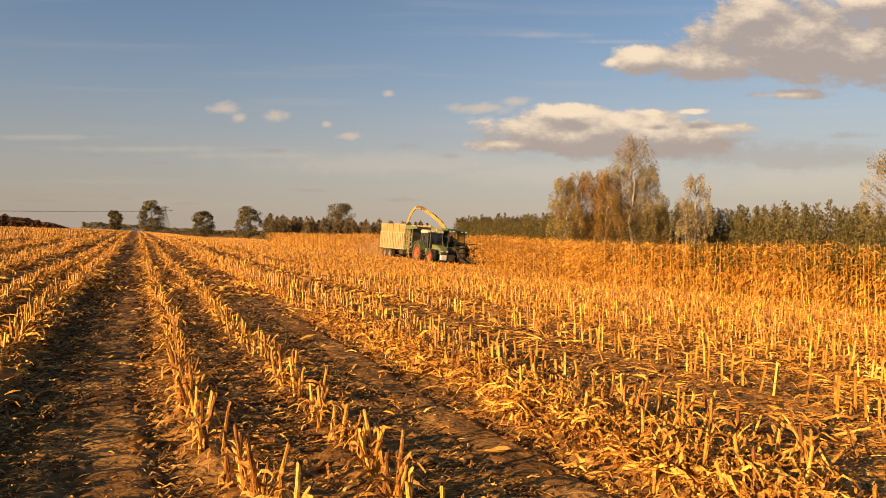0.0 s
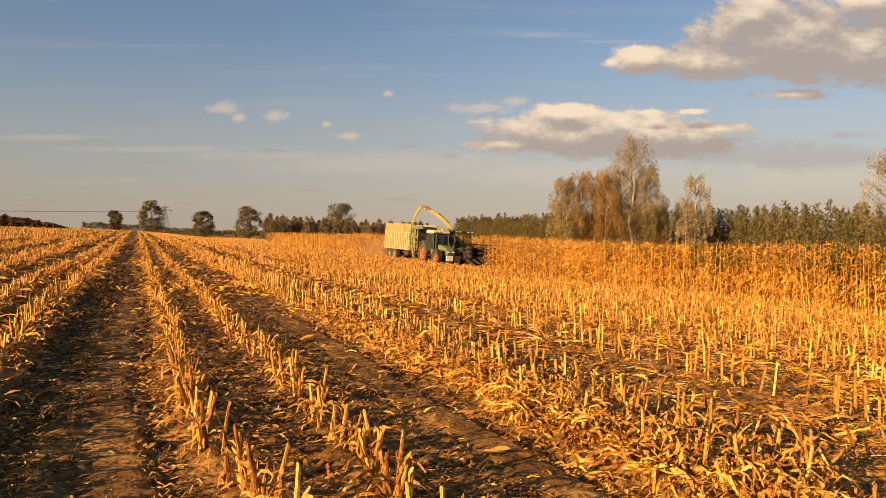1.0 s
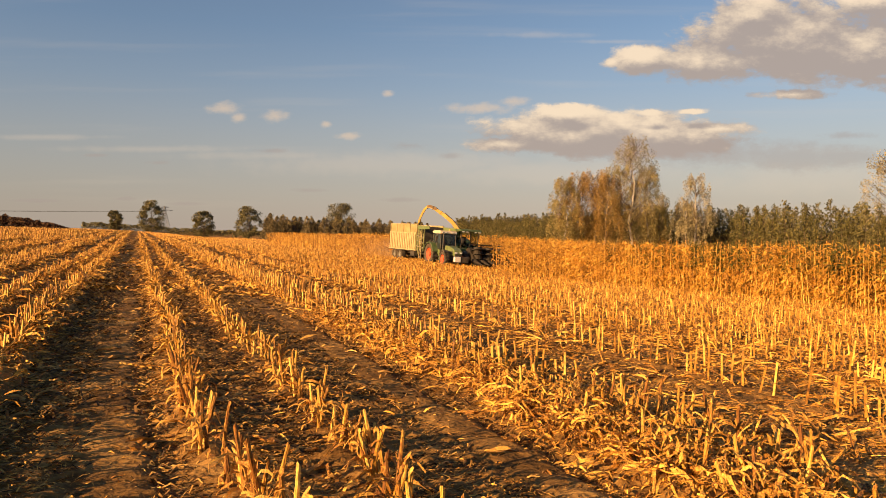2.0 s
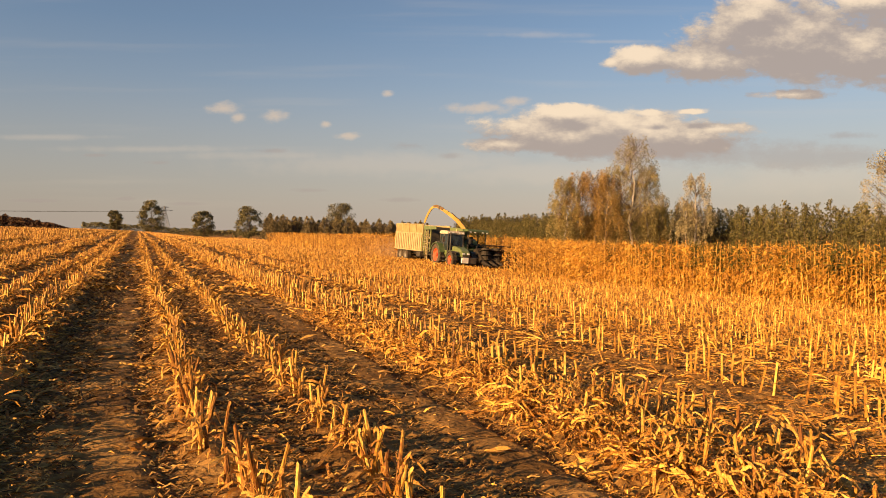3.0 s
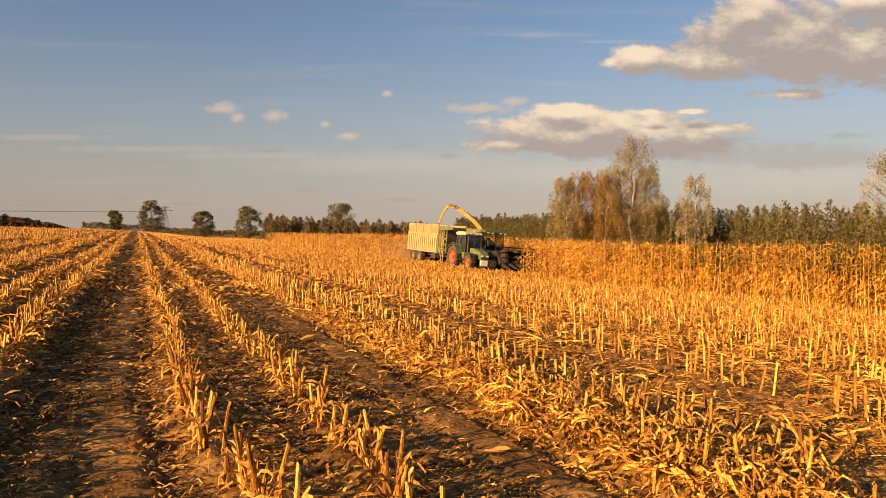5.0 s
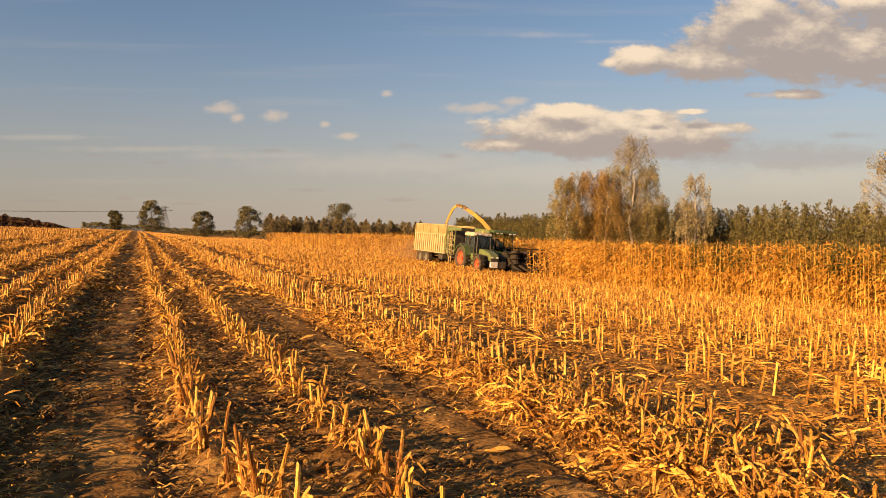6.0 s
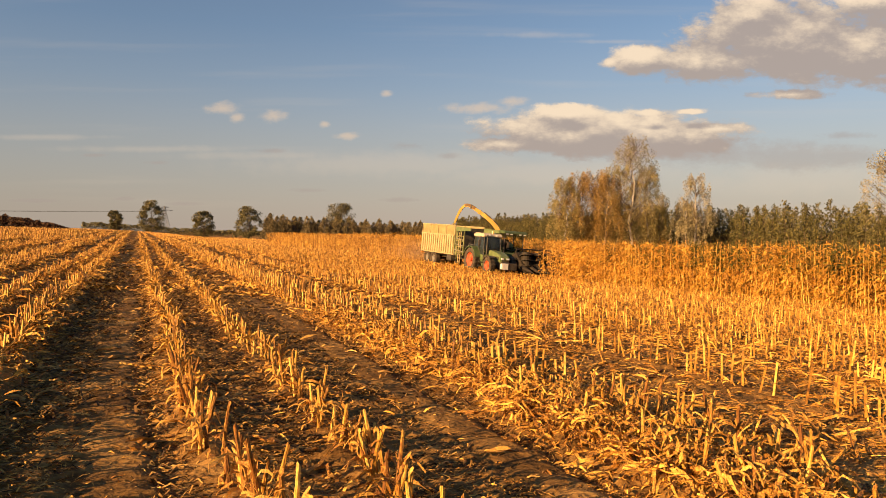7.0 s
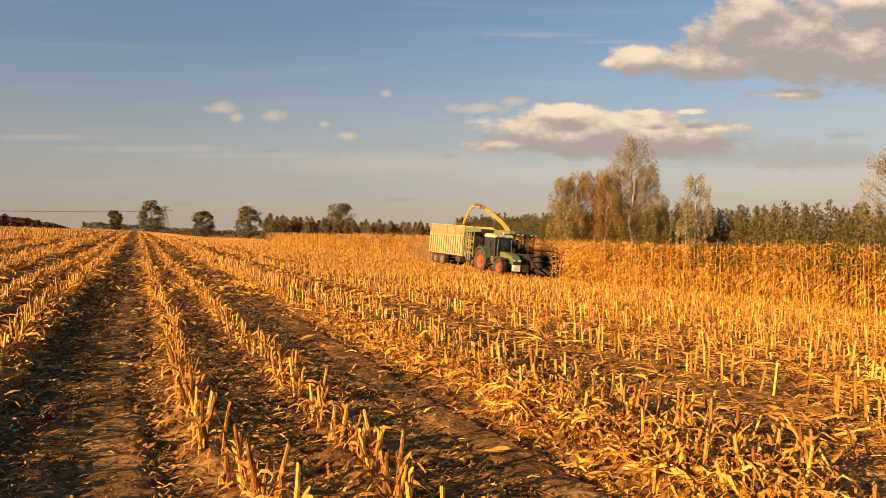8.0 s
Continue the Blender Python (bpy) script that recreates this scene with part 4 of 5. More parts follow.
def build_trailer():
    """Origin on the ground under the hitch; the body lies behind it."""
    t = tagged(new("silage_trailer"), "cream ribbed sheet-metal silage trailer with twin axles", "trailer")
    F, B, W = -1.85, -8.25, 1.25
    z0, z1, z2 = 1.10, 2.62, 3.36
    wheels = []
    for y in (-5.85, -7.15):
        for s in (1, -1):
            wheels.append(wheel("trailer_wheel", t, s * 1.0, y, 0.60, 0.48, M_GREYRIM, 0, 0.52))
        part("axle", bar(bmesh.new(), (-0.9, y, 0.60), (0.9, y, 0.60), 0.07, 10), M_BLACK, t)
    for s in (1, -1):
        # wall darker than the ribs: their shadow lines are put into its colour
        bm = box(bmesh.new(), s * W - 0.03, s * W + 0.03, B, F, z0, z1)
        wall = part("side_wall", bm, M_OLIVE_AND_RIBSHADE, t, "cream ribbed side wall, shade between ribs coloured in")
        k = 0
        y = B + 0.10
        while y < F - 0.05:
            part("rib", box(bmesh.new(), s * W + s * 0.07 - 0.05, s * W + s * 0.07 + 0.05, y, y + 0.27, z0 + 0.06, z1 - 0.05, 0.015), M_CREAM, wall)
            y += 0.42
        for z in (z0, z1 - 0.02):
            part("rail", box(bmesh.new(), s * (W + 0.06) - 0.05, s * (W + 0.06) + 0.05, B, F, z - 0.04, z + 0.06, 0.012), M_CREAM, wall)
        bm = box(bmesh.new(), s * W - 0.02, s * W + 0.02, B, F, z1 + 0.045, z2)
        upper = part("extension_panel", bm, M_FADED, t, "faded olive extension panel")
        for i in range(5):
            yy = B + 0.03 + (F - B - 0.12) * i / 4
            part("post", box(bmesh.new(), s * (W + 0.05) - 0.035, s * (W + 0.05) + 0.035, yy, yy + 0.08, z1, z2, 0.01), M_CREAM, upper)
        part("top_rail", box(bmesh.new(), s * W - 0.06, s * W + 0.06, B, F, z2, z2 + 0.07, 0.015), M_CREAM, upper)
    bm = box(bmesh.new(), -W + 0.03, W - 0.03, B - 0.03, B + 0.03, z0, z2)
    gate = part("tailgate", bm, M_CREAM, t, "cream tailgate")
    for x in (-1.15, -0.4, 0.4, 1.15):
        part("post", box(bmesh.new(), x - 0.06, x + 0.06, B - 0.11, B - 0.03, z0, z2, 0.015), M_CREAM, gate)
    for s in (1, -1):
        bm = box(bmesh.new(), s * 1.1 - 0.14, s * 1.1 + 0.14, B - 0.10, B - 0.04, z0 - 0.22, z0 - 0.10, 0.01)
        part("tail_light", bm, M_AMBER, gate)
    part("load_floor", box(bmesh.new(), -W, W, B, F, z0 - 0.10, z0, 0.01), M_BLACK, t)
    bm = bmesh.new()
    bmesh.ops.create_grid(bm, x_segments=14, y_segments=30, size=0.5, matrix=Matrix.Translation((0, (F + B) / 2, 2.75)) @ Matrix.Diagonal((2 * W - 0.1, F - B - 0.1, 1, 1)))
    for v in bm.verts:
        v.co.z += 0.35 * math.exp(-((v.co.y + 4.6) / 1.5) ** 2) - 0.3 * (v.co.x / W) ** 2 + 0.06 * noise.noise(v.co * 3)
    part("load", bm, M_CHAFF, t, "chopped yellow-green maize load", smooth=True)
    # front frame: push wall, platform, ladder and hydraulics
    bm = box(bmesh.new(), -W, W, F + 0.03, F + 0.09, z0, z2 - 0.1)
    part("front_wall", bm, M_BLACK, t, "dark steel front wall")
    for s in (1, -1):
        bm = prism(bmesh.new(), [(F + 0.1, z2 - 0.05), (F + 2.6, z2 - 0.12), (F + 2.6, z2 - 0.34), (F + 0.1, z2 - 0.42)], s * W - 0.04, s * W + 0.04)
        part("chute_guard", bm, M_GREEN, t, "green guard panel at the front")
        for y in (F + 0.15, F + 0.75, F + 1.45):
            part("upright", box(bmesh.new(), s * (W - 0.05) - 0.04, s * (W - 0.05) + 0.04, y - 0.05, y + 0.05, z0, z2 - 0.35, 0.01), M_OLIVE_AND_RIBSHADE, t)
        for z in (1.3, 1.75, 2.2, 2.55):
            part("cross_bar", box(bmesh.new(), s * (W - 0.05) - 0.03, s * (W - 0.05) + 0.03, F + 0.1, F + 1.5, z - 0.04, z + 0.04, 0.01), M_OLIVE_AND_RIBSHADE, t)
        bm = bar(bmesh.new(), (s * (W - 0.05), F + 0.15, z0), (s * (W - 0.05), F + 1.45, 2.5), 0.04, 6)
        part("brace", bm, M_OLIVE_AND_RIBSHADE, t)
        for y in (F + 0.45, F + 1.1):
            part("upright", box(bmesh.new(), s * (W + 0.01) - 0.03, s * (W + 0.01) + 0.03, y - 0.035, y + 0.035, z0 - 0.3, z2 - 0.4, 0.008), M_OLIVE_AND_RIBSHADE, t)
        for z in (1.5, 1.95, 2.4):
            part("hose", bar(bmesh.new(), (s * (W + 0.03), F + 0.1, z), (s * (W + 0.03), F + 1.6, z - 0.12), 0.028, 6), M_GREYRIM, t)
    bm = box(bmesh.new(), -W, W, F + 0.1, F + 1.5, z0 - 0.06, z0, 0.01)
    part("platform", bm, M_BLACK, t)
    bm = bar(bmesh.new(), (0, F + 0.1, 1.9), (0, F + 1.3, 1.9), 0.14, 14)
    part("ram", bm, M_GREYRIM, t, "hydraulic ram")
    bm = bmesh.new()
    for y in (F + 0.85, F + 1.2):
        box(bm, W + 0.05, W + 0.10, y - 0.025, y + 0.025, 0.45, 2.85, 0.008)
    ladder = part("ladder", bm, M_CREAM, t, "pale steel ladder")
    for k in range(8):
        part("rung", bar(bmesh.new(), (W + 0.075, F + 0.85, 0.6 + 0.29 * k), (W + 0.075, F + 1.2, 0.6 + 0.29 * k), 0.018, 6), M_CREAM, ladder)
    for s in (1, -1):
        bm = box(bmesh.new(), s * 0.45 - 0.07, s * 0.45 + 0.07, B + 0.1, F + 1.4, 0.76, 0.98, 0.015)
        part("frame_beam", bm, M_BLACK, t)
        part("mudguard", box(bmesh.new(), s * 1.0 - 0.25, s * 1.0 + 0.25, -7.8, -5.2, 0.975, 0.995, 0.004), M_BLACK, t)
        bm = bar(bmesh.new(), (s * 0.45, F + 1.4, 0.86), (s * 0.05, 0.0, 0.55), 0.07, 8)
        part("drawbar", bm, M_BLACK, t)
    part("tool_box", box(bmesh.new(), 0.75, 1.2, -3.3, -2.5, 0.58, 0.98, 0.03), M_BLACK, t)
    return t, wheels


def build_harvester():
    """Origin on the ground under the foot of the chute, midway across; the machine faces +Y."""
    t = tagged(new("forage_harvester"), "green forage harvester with a raised yellow chute", "harvester")
    wheels = []
    for s in (1, -1):
        wheels.append(wheel("front_wheel", t, s * 1.12, 1.1, 0.90, 0.62, M_YELLOW, 20))
        wheels.append(wheel("rear_wheel", t, s * 1.02, -2.4, 0.62, 0.45, M_YELLOW, 16))
    for y, z in ((1.1, 0.9), (-2.4, 0.62)):
        part("axle", bar(bmesh.new(), (-1.0, y, z), (1.0, y, z), 0.12, 10), M_BLACK, t)
    bm = prism(bmesh.new(), [(1.4, 0.85), (1.4, 1.65), (0.4, 2.3), (-0.6, 2.55), (-3.0, 2.5), (-3.5, 2.2), (-3.5, 1.0), (-1.8, 0.8)], -1.15, 1.15)
    bmesh.ops.bevel(bm, geom=list(bm.edges), offset=0.07, segments=3, affect="EDGES")
    body = part("body", bm, M_DARKGREEN, t, "dark green engine housing")
    for s in (1, -1):
        for k in range(8):
            part("louvre", box(bmesh.new(), s * 1.15 - 0.02, s * 1.15 + 0.02, -3.1, -1.6, 1.3 + 0.12 * k, 1.37 + 0.12 * k, 0.006), M_BLACK, body)
    # cab
    bm = box(bmesh.new(), -0.9, 0.9, 1.0, 2.55, 1.15, 1.55, 0.05)
    part("cab_floor", bm, M_DARKGREEN, t)
    for x in (-0.86, 0.86):
        for y in (1.05, 2.5):
            part("pillar", bar(bmesh.new(), (x, y, 1.5), (x * 0.97, y - 0.05, 3.1), 0.05, 8), M_BLACK, t)
    bm = prism(bmesh.new(), [(0.55, 3.10), (2.75, 3.04), (2.8, 3.13), (2.55, 3.26), (0.55, 3.30)], -1.05, 1.05)
    bmesh.ops.bevel(bm, geom=list(bm.edges), offset=0.04, segments=2, affect="EDGES")
    roof = part("cab_roof", bm, M_DARKGREEN, t, "flat green cab roof with an overhang")
    for x in (-0.8, -0.4, 0.4, 0.8):
        part("work_light", box(bmesh.new(), x - 0.09, x + 0.09, 2.72, 2.82, 2.98, 3.05, 0.015), M_LAMP, roof)
    pane("windscreen", [(-0.82, 2.5, 1.55), (0.82, 2.5, 1.55), (0.8, 2.45, 3.08), (-0.8, 2.45, 3.08)], t, M_CLEAR)
    for s in (1, -1):
        pane("side_glass", [(s * 0.86, 1.1, 1.55), (s * 0.86, 2.45, 1.55), (s * 0.84, 2.4, 3.08), (s * 0.84, 1.05, 3.08)], t, M_CLEAR)
    bm = box(bmesh.new(), -0.28, 0.28, 1.25, 1.75, 1.75, 1.95, 0.05)
    box(bm, -0.26, 0.26, 1.12, 1.28, 1.9, 2.6, 0.05)
    part("seat", bm, M_SEAT, t)
    # chute: pedestal, bent duct in sections, and the flap at its end
    part("chute_pedestal", bar(bmesh.new(), (0, 0, 2.3), (0, 0, 3.25), 0.28, 16), M_DARKGREEN, t)
    EX, EY = 3.05, -2.3
    prof = [(0.0, 3.15), (0.06, 3.5), (0.18, 3.98), (0.345, 4.43), (0.45, 4.68), (0.55, 4.9), (0.64, 5.08), (0.72, 5.16), (0.79, 5.12), (0.85, 4.92)]
    path = [(EX * f, EY * f, z) for f, z in prof]
    n = len(path)
    bm = sweep(bmesh.new(), path, [0.15 - 0.005 * i for i in range(n)], [0.175 - 0.009 * i for i in range(n)])
    chute = part("chute", bm, M_YELLOW, t, "yellow curved discharge chute")
    for i in (2, 4, 6):
        p, q = Vector(path[i]), Vector(path[i + 1])
        d = (q - p).normalized()
        bm = sweep(bmesh.new(), [p - d * 0.05, p + d * 0.05], [0.155, 0.155], [0.175, 0.175])
        part("collar", bm, M_BLACK if i == 6 else M_YELLOW, chute)
    tip = [(EX * f, EY * f, z) for f, z in ((0.85, 4.92), (0.915, 4.42), (0.955, 4.0), (0.985, 3.62))]
    bm = sweep(bmesh.new(), tip, [0.105, 0.10, 0.10, 0.09], [0.10, 0.085, 0.08, 0.07])
    part("flap", bm, M_YELLOW, chute, "hinged yellow chute flap")
    bm = sweep(bmesh.new(), [Vector(p) + Vector((0, 0, 0.05)) for p in path[5:9]], [0.142, 0.138, 0.134, 0.128], [0.125, 0.12, 0.11, 0.105])
    part("top_cover", bm, M_BROWN, chute, "worn brown cover plate on the bend")
    a, b = Vector(path[1]) + Vector((0, 0, 0.3)), Vector(path[3]) + Vector((0, 0, 0.26))
    part("chute_ram", bar(bmesh.new(), a, b, 0.04, 8), M_BLACK, chute)
    # header with its dividers, shifted to the uncut side
    bm = prism(bmesh.new(), [(5.5, 0.25), (5.5, 1.5), (6.0, 1.7), (7.1, 0.85), (7.6, 0.2), (6.4, 0.15)], -2.35, 1.85)
    bmesh.ops.bevel(bm, geom=list(bm.edges), offset=0.03, segments=2, affect="EDGES")
    header = part("header", bm, M_HEADER, t, "dark row-crop header")
    for k in range(7):
        x = -2.3 + 4.1 * k / 6
        bm = bmesh.new()
        bmesh.ops.create_cone(bm, cap_ends=True, segments=8, radius1=0.22, radius2=0.03, depth=1.5, matrix=Matrix.Translation((x, 7.8, 0.48)) @ Matrix.Rotation(radians(-100), 4, "X"))
        part("crop_divider", bm, M_HEADER, header)
    # drums added to fill the dark zone above the header
    for x in (-1.8, -0.75, 0.3, 1.35):
        bm = bar(bmesh.new(), (x, 6.8, 0.3), (x, 6.7, 1.75), 0.46, 14, 0.34)
        for z in (0.7, 1.1, 1.5):
            bar(bm, (x, 6.8, z), (x, 6.79, z + 0.05), 0.56, 14)
        part("gathering_drum", bm, M_HEADER, header, "dark toothed gathering drum")
    bm = bar(bmesh.new(), (-1.7, 6.1, 1.95), (1.85, 6.1, 1.95), 0.045, 8)
    for x in (-1.6, -0.45, 0.7, 1.8):
        bar(bm, (x, 5.7, 1.3), (x, 6.1, 1.95), 0.035, 6)
    part("push_bar", bm, M_HEADER, header)
    part("feed_housing", box(bmesh.new(), -0.6, 0.6, 1.3, 5.6, 0.45, 1.25, 0.05), M_HEADER, t)
    return t, wheels


TRACTOR, TRACTOR_WHEELS = build_tractor()
TRAILER, TRAILER_WHEELS = build_trailer()
HARVESTER, HARVESTER_WHEELS = build_harvester()


# ---- dust behind the trailer and the stream of chopped maize, as fine specks ----
M_DUST = material("field_dust", [(0.30, 0.18, 0.09), (0.44, 0.28, 0.15)], scale=2, rough=0.95, bump=0, island=0.4)


def build_specks(name, places, size, mat, label, category):
    rng = np.random.default_rng(len(name))
    v, f = blades(places, size * (0.6 + 0.8 * rng.random(len(places))), rng)
    return tagged(quads(name, v, f, mat), label, category, kind="stuff")


def build_dust():
    rng = np.random.default_rng(61)
    n = 20000
    back = rng.gamma(1.6, 1.9, n)
    p = np.stack([rng.normal(-0.2, 0.9 + 0.1 * back, n), -7.2 - back, np.minimum(np.abs(rng.normal(0, 0.8 + 0.15 * back, n)), 0.6 + 1.5 * rng.random(n)) + 0.05], 1)
    dust = build_specks("dust_cloud", p, np.full(n, 0.06), M_DUST, "thin brown dust raised behind the trailer", "dust")
    n = 700
    s = rng.random(n)
    q = np.stack([3.0 + 0.25 * s + rng.normal(0, 0.05 + 0.12 * s, n), -2.27 - 0.2 * s + rng.normal(0, 0.05 + 0.12 * s, n), 3.62 - 0.75 * s ** 1.5], 1)
    chaff = build_specks("chaff_stream", q, np.full(n, 0.035), M_CHAFF, "chopped maize falling from the chute", "chopped maize")
    return dust, chaff


DUST, CHAFF = build_dust()


# ---- trees ----
def crown_leaves(blobs, per, size, rng, shell=0.55):
    """Leaves about a set of clumps (x, y, z, rx, rz)."""
    out = []
    for x, y, z, rx, rz in blobs:
        d = rng.normal(size=(per, 3))
        d /= np.linalg.norm(d, axis=1)[:, None]
        d *= (shell + (1 - shell) * rng.random(per) ** 0.5)[:, None]
        out.append(np.array([x, y, z]) + d * np.array([rx, rx, rz]))
    c = np.concatenate(out)
    return blades(c, size * (0.6 + 0.8 * rng.random(len(c))), rng)


def tree(name, label, h, spread, kind, leaf, bark, rng, leafsize, clumps, per, bole=0.25, droop=0.0, puff=0.26):
    """A tree of tapered trunk, limbs and a ragged crown; the origin is its foot."""
    t = tagged(new(name), label, "tree")
    b, e, r0, r1 = [], [], [], []
    pts = [np.array([0.0, 0, -0.3])]
    for k in range(1, 7):
        pts.append(np.array([rng.normal(0, 0.025) * h * 0.6, rng.normal(0, 0.025) * h * 0.6, h * 0.93 * k / 6]))
    rad = [h * 0.0125 * (1 - 0.9 * k / 6) + 0.02 for k in range(7)]
    for k in range(6):
        b.append(pts[k]), e.append(pts[k + 1]), r0.append(rad[k]), r1.append(rad[k + 1])
    blobs = []
    for k in range(clumps):
        s = bole + (1 - bole) * ((k + rng.random()) / clumps)
        a = rng.random() * 6.28
        f = (s - bole) / (1 - bole)
        if kind == "round":
            wide = spread * math.sin(math.pi * (0.16 + 0.78 * f)) ** 0.6
        else:
            wide = spread * (0.12 + 0.88 * math.sin(math.pi * (0.15 + 0.8 * f)) ** 0.9 * (1.15 - 0.5 * f))
        rr = wide * (0.35 + 0.65 * rng.random() ** 0.6)
        i = min(5, int(s * 0.93 * 6))
        root = pts[i] + (pts[i + 1] - pts[i]) * min(1, s * 6 - i)
        tipz = s * h + (rng.random() - 0.3) * 0.1 * h
        tipz = min(tipz, h * 0.98)
        end = np.array([math.cos(a) * rr, math.sin(a) * rr, tipz])
        root = np.array([root[0], root[1], max(bole * h * 0.7, tipz - rr * 0.8 - 0.3)])
        b.append(root), e.append(end), r0.append(h * 0.0022 + 0.008), r1.append(0.008)
        q = spread * puff * (0.75 + 0.6 * rng.random())
        blobs.append((end[0], end[1], end[2] - droop * q, q, q * (0.75 + droop)))
    v, f = rods(np.array(b), np.array(e), np.array(r0), np.array(r1), 6)
    cut = 6 * 8
    quads("trunk", v[:72], f[:cut], bark, t)
    quads("limb_structure", v[72:], f[cut:] - 72, M_BARK, t)
    v, f = crown_leaves(blobs, per, leafsize, rng, 0.25)
    quads("crown", v, f, leaf, t)
    return t


def pine(h, w, rng, leaf, label, group, tuft=0.26, along=4, per=2, name="pine_tree"):
    """A young pine: tufts of needles along upswept branches in whorls about a straight stem."""
    t = tagged(new(name), label, "tree", group)
    v, f = rods(np.array([[0, 0, -0.3]]), np.array([[0, 0, h * 0.97]]), np.array([0.09]), np.array([0.015]), 6)
    quads("trunk", v, f, M_BARK, t)
    tips = []
    for k in range(17):
        s = 0.05 + 0.93 * k / 16
        reach = w * (1 - s) ** 0.62 * (0.85 + 0.25 * rng.random()) + 0.06
        for j in range(10 if s < 0.8 else 6):
            a = rng.random() * 6.28
            far = reach * (0.75 + 0.4 * rng.random())
            for q in range(along):
                d = far * (0.35 + 0.65 * (q + rng.random()) / along)
                tips.append((math.sin(a) * d + rng.normal(0, 0.1), math.cos(a) * d + rng.normal(0, 0.1), h * s + d * 0.25 + rng.normal(0, 0.24)))
    tips += [(0, 0, h * z) for z in (0.95, 0.97, 0.99, 1.01)]
    c = np.repeat(np.array(tips), per, 0)
    c = c + rng.normal(0, 0.07, c.shape)
    v, f = blades(c, tuft * (0.7 + 0.6 * rng.random(len(c))), rng, 0.9)
    quads("crown", v, f, leaf, t)
    return t


def put(ob, k, d, turn=0.0):
    """Stand a thing on the ground at the bearing k (its tangent from the view's axis), d metres ahead."""
    x, y = off(k * d, d)
    return pose(x, y, ground_z(x, y) - 0.05, 0, 0, turn)


def build_trees():
    rng = np.random.default_rng(41)
    # plantation of young pines: from near on the far right to the distance
    models = [pine(7.6 + 0.30 * i, 2.5 + 0.15 * (i % 3), rng, M_PINE, "dense young olive green pine", "young pines in the plantation") for i in range(6)]
    first = [True] * 6
    for row in range(3):
        d0, d1 = 84.0 + 4 * row, 236.0 + 6 * row
        s = rng.random() * 0.01
        while s < 1:
            # a straight belt between the two ends
            a = np.array([0.66 * d0, d0])
            b = np.array([0.02 * d1, d1])
            p = a + (b - a) * s + rng.normal(0, 0.5, 2)
            x, y = off(p[0], p[1])
            i = int(rng.integers(0, 6))
            m = Matrix.Translation((x, y, ground_z(x, y) + rng.normal(0, 0.35) - 0.5)) @ Matrix.Rotation(rng.random() * 6.28, 4, "Z")
            if first[i]:
                models[i].matrix_basis, first[i] = m, False
            else:
                copy_thing(models[i], m)
            s += (1.35 + 0.6 * rng.random()) / np.linalg.norm(b - a)
    # birches at the field's edge
    birches = [(0.165, 112, 13.0, 3.0, 0), (0.184, 113, 13.9, 3.6, 1), (0.206, 114, 14.3, 4.0, 1), (0.222, 112, 13.8, 3.6, 1), (0.240, 115, 15.2, 3.6, 0), (0.257, 112, 19.4, 4.4, 0), (0.276, 114, 15.0, 3.4, 0), (0.292, 116, 9.0, 1.6, 0),
               (0.342, 112, 13.6, 3.0, 2), (0.328, 113, 9.5, 2.4, 2), (0.604, 94, 15.4, 3.4, 2)]
    for k, d, h, spread, leafy in birches:
        name = ("green-brown birch with drooping twigs", "russet autumn birch with a pale trunk", "thinly leaved pale birch")[leafy]
        t = tree("birch_tree", name, h, spread, "round", (M_BIRCH, M_RUSSET, M_PALEBIRCH)[leafy], M_BIRCHBARK, rng, 0.19, (100, 95, 80)[leafy], (100, 88, 78)[leafy], (0.20, 0.29, 0.21)[leafy], 1.8, 0.145)
        t["group"] = "birches at the field edge"
        t.matrix_basis = put(t, k, d, rng.random() * 360)
    # lone broad-leaved trees on the skyline
    lone = [(-0.445, 300, 7.2, 2.7), (-0.395, 300, 11.8, 4.7), (-0.325, 300, 9.6, 4.2), (-0.263, 290, 11.6, 4.9), (-0.139, 330, 15.0, 6.6)]
    for k, d, h, spread in lone:
        t = tree("broadleaf_tree", "dark round-crowned broad-leaved tree", h + 0.8, spread, "round", M_LEAF, M_BARK, rng, 0.40, 110 if spread > 6 else 80, 125, 0.06, 0.0, 0.27)
        t["group"] = "trees on the skyline"
        t.matrix_basis = put(t, k, d, rng.random() * 360)
    # a belt of mixed conifers between them and the plantation
    models = [pine(9.0 + 0.5 * i, 3.4 + 0.3 * (i % 2), rng, M_HEDGE, "brown-green conifer in a distant shelter belt, paled for haze", "conifers of the shelter belt", 0.6, 3, 2, "conifer_tree") for i in range(4)]
    for k in range(110):
        s = (k + 0.5 * rng.random()) / 110
        kk = -0.240 + s * 0.225
        d = 285 + 22 * rng.random()
        x, y = off(kk * d, d)
        size = (0.96 - 0.25 * s + 0.08 * math.sin(k * 0.7)) * (0.88 + 0.16 * rng.random())
        m = pose(x, y, ground_z(x, y) - 0.3, 0, 0, rng.random() * 360) @ Matrix.Scale(size, 4)
        if k < 4:
            models[k].matrix_basis = m
        else:
            copy_thing(models[k % 4], m)


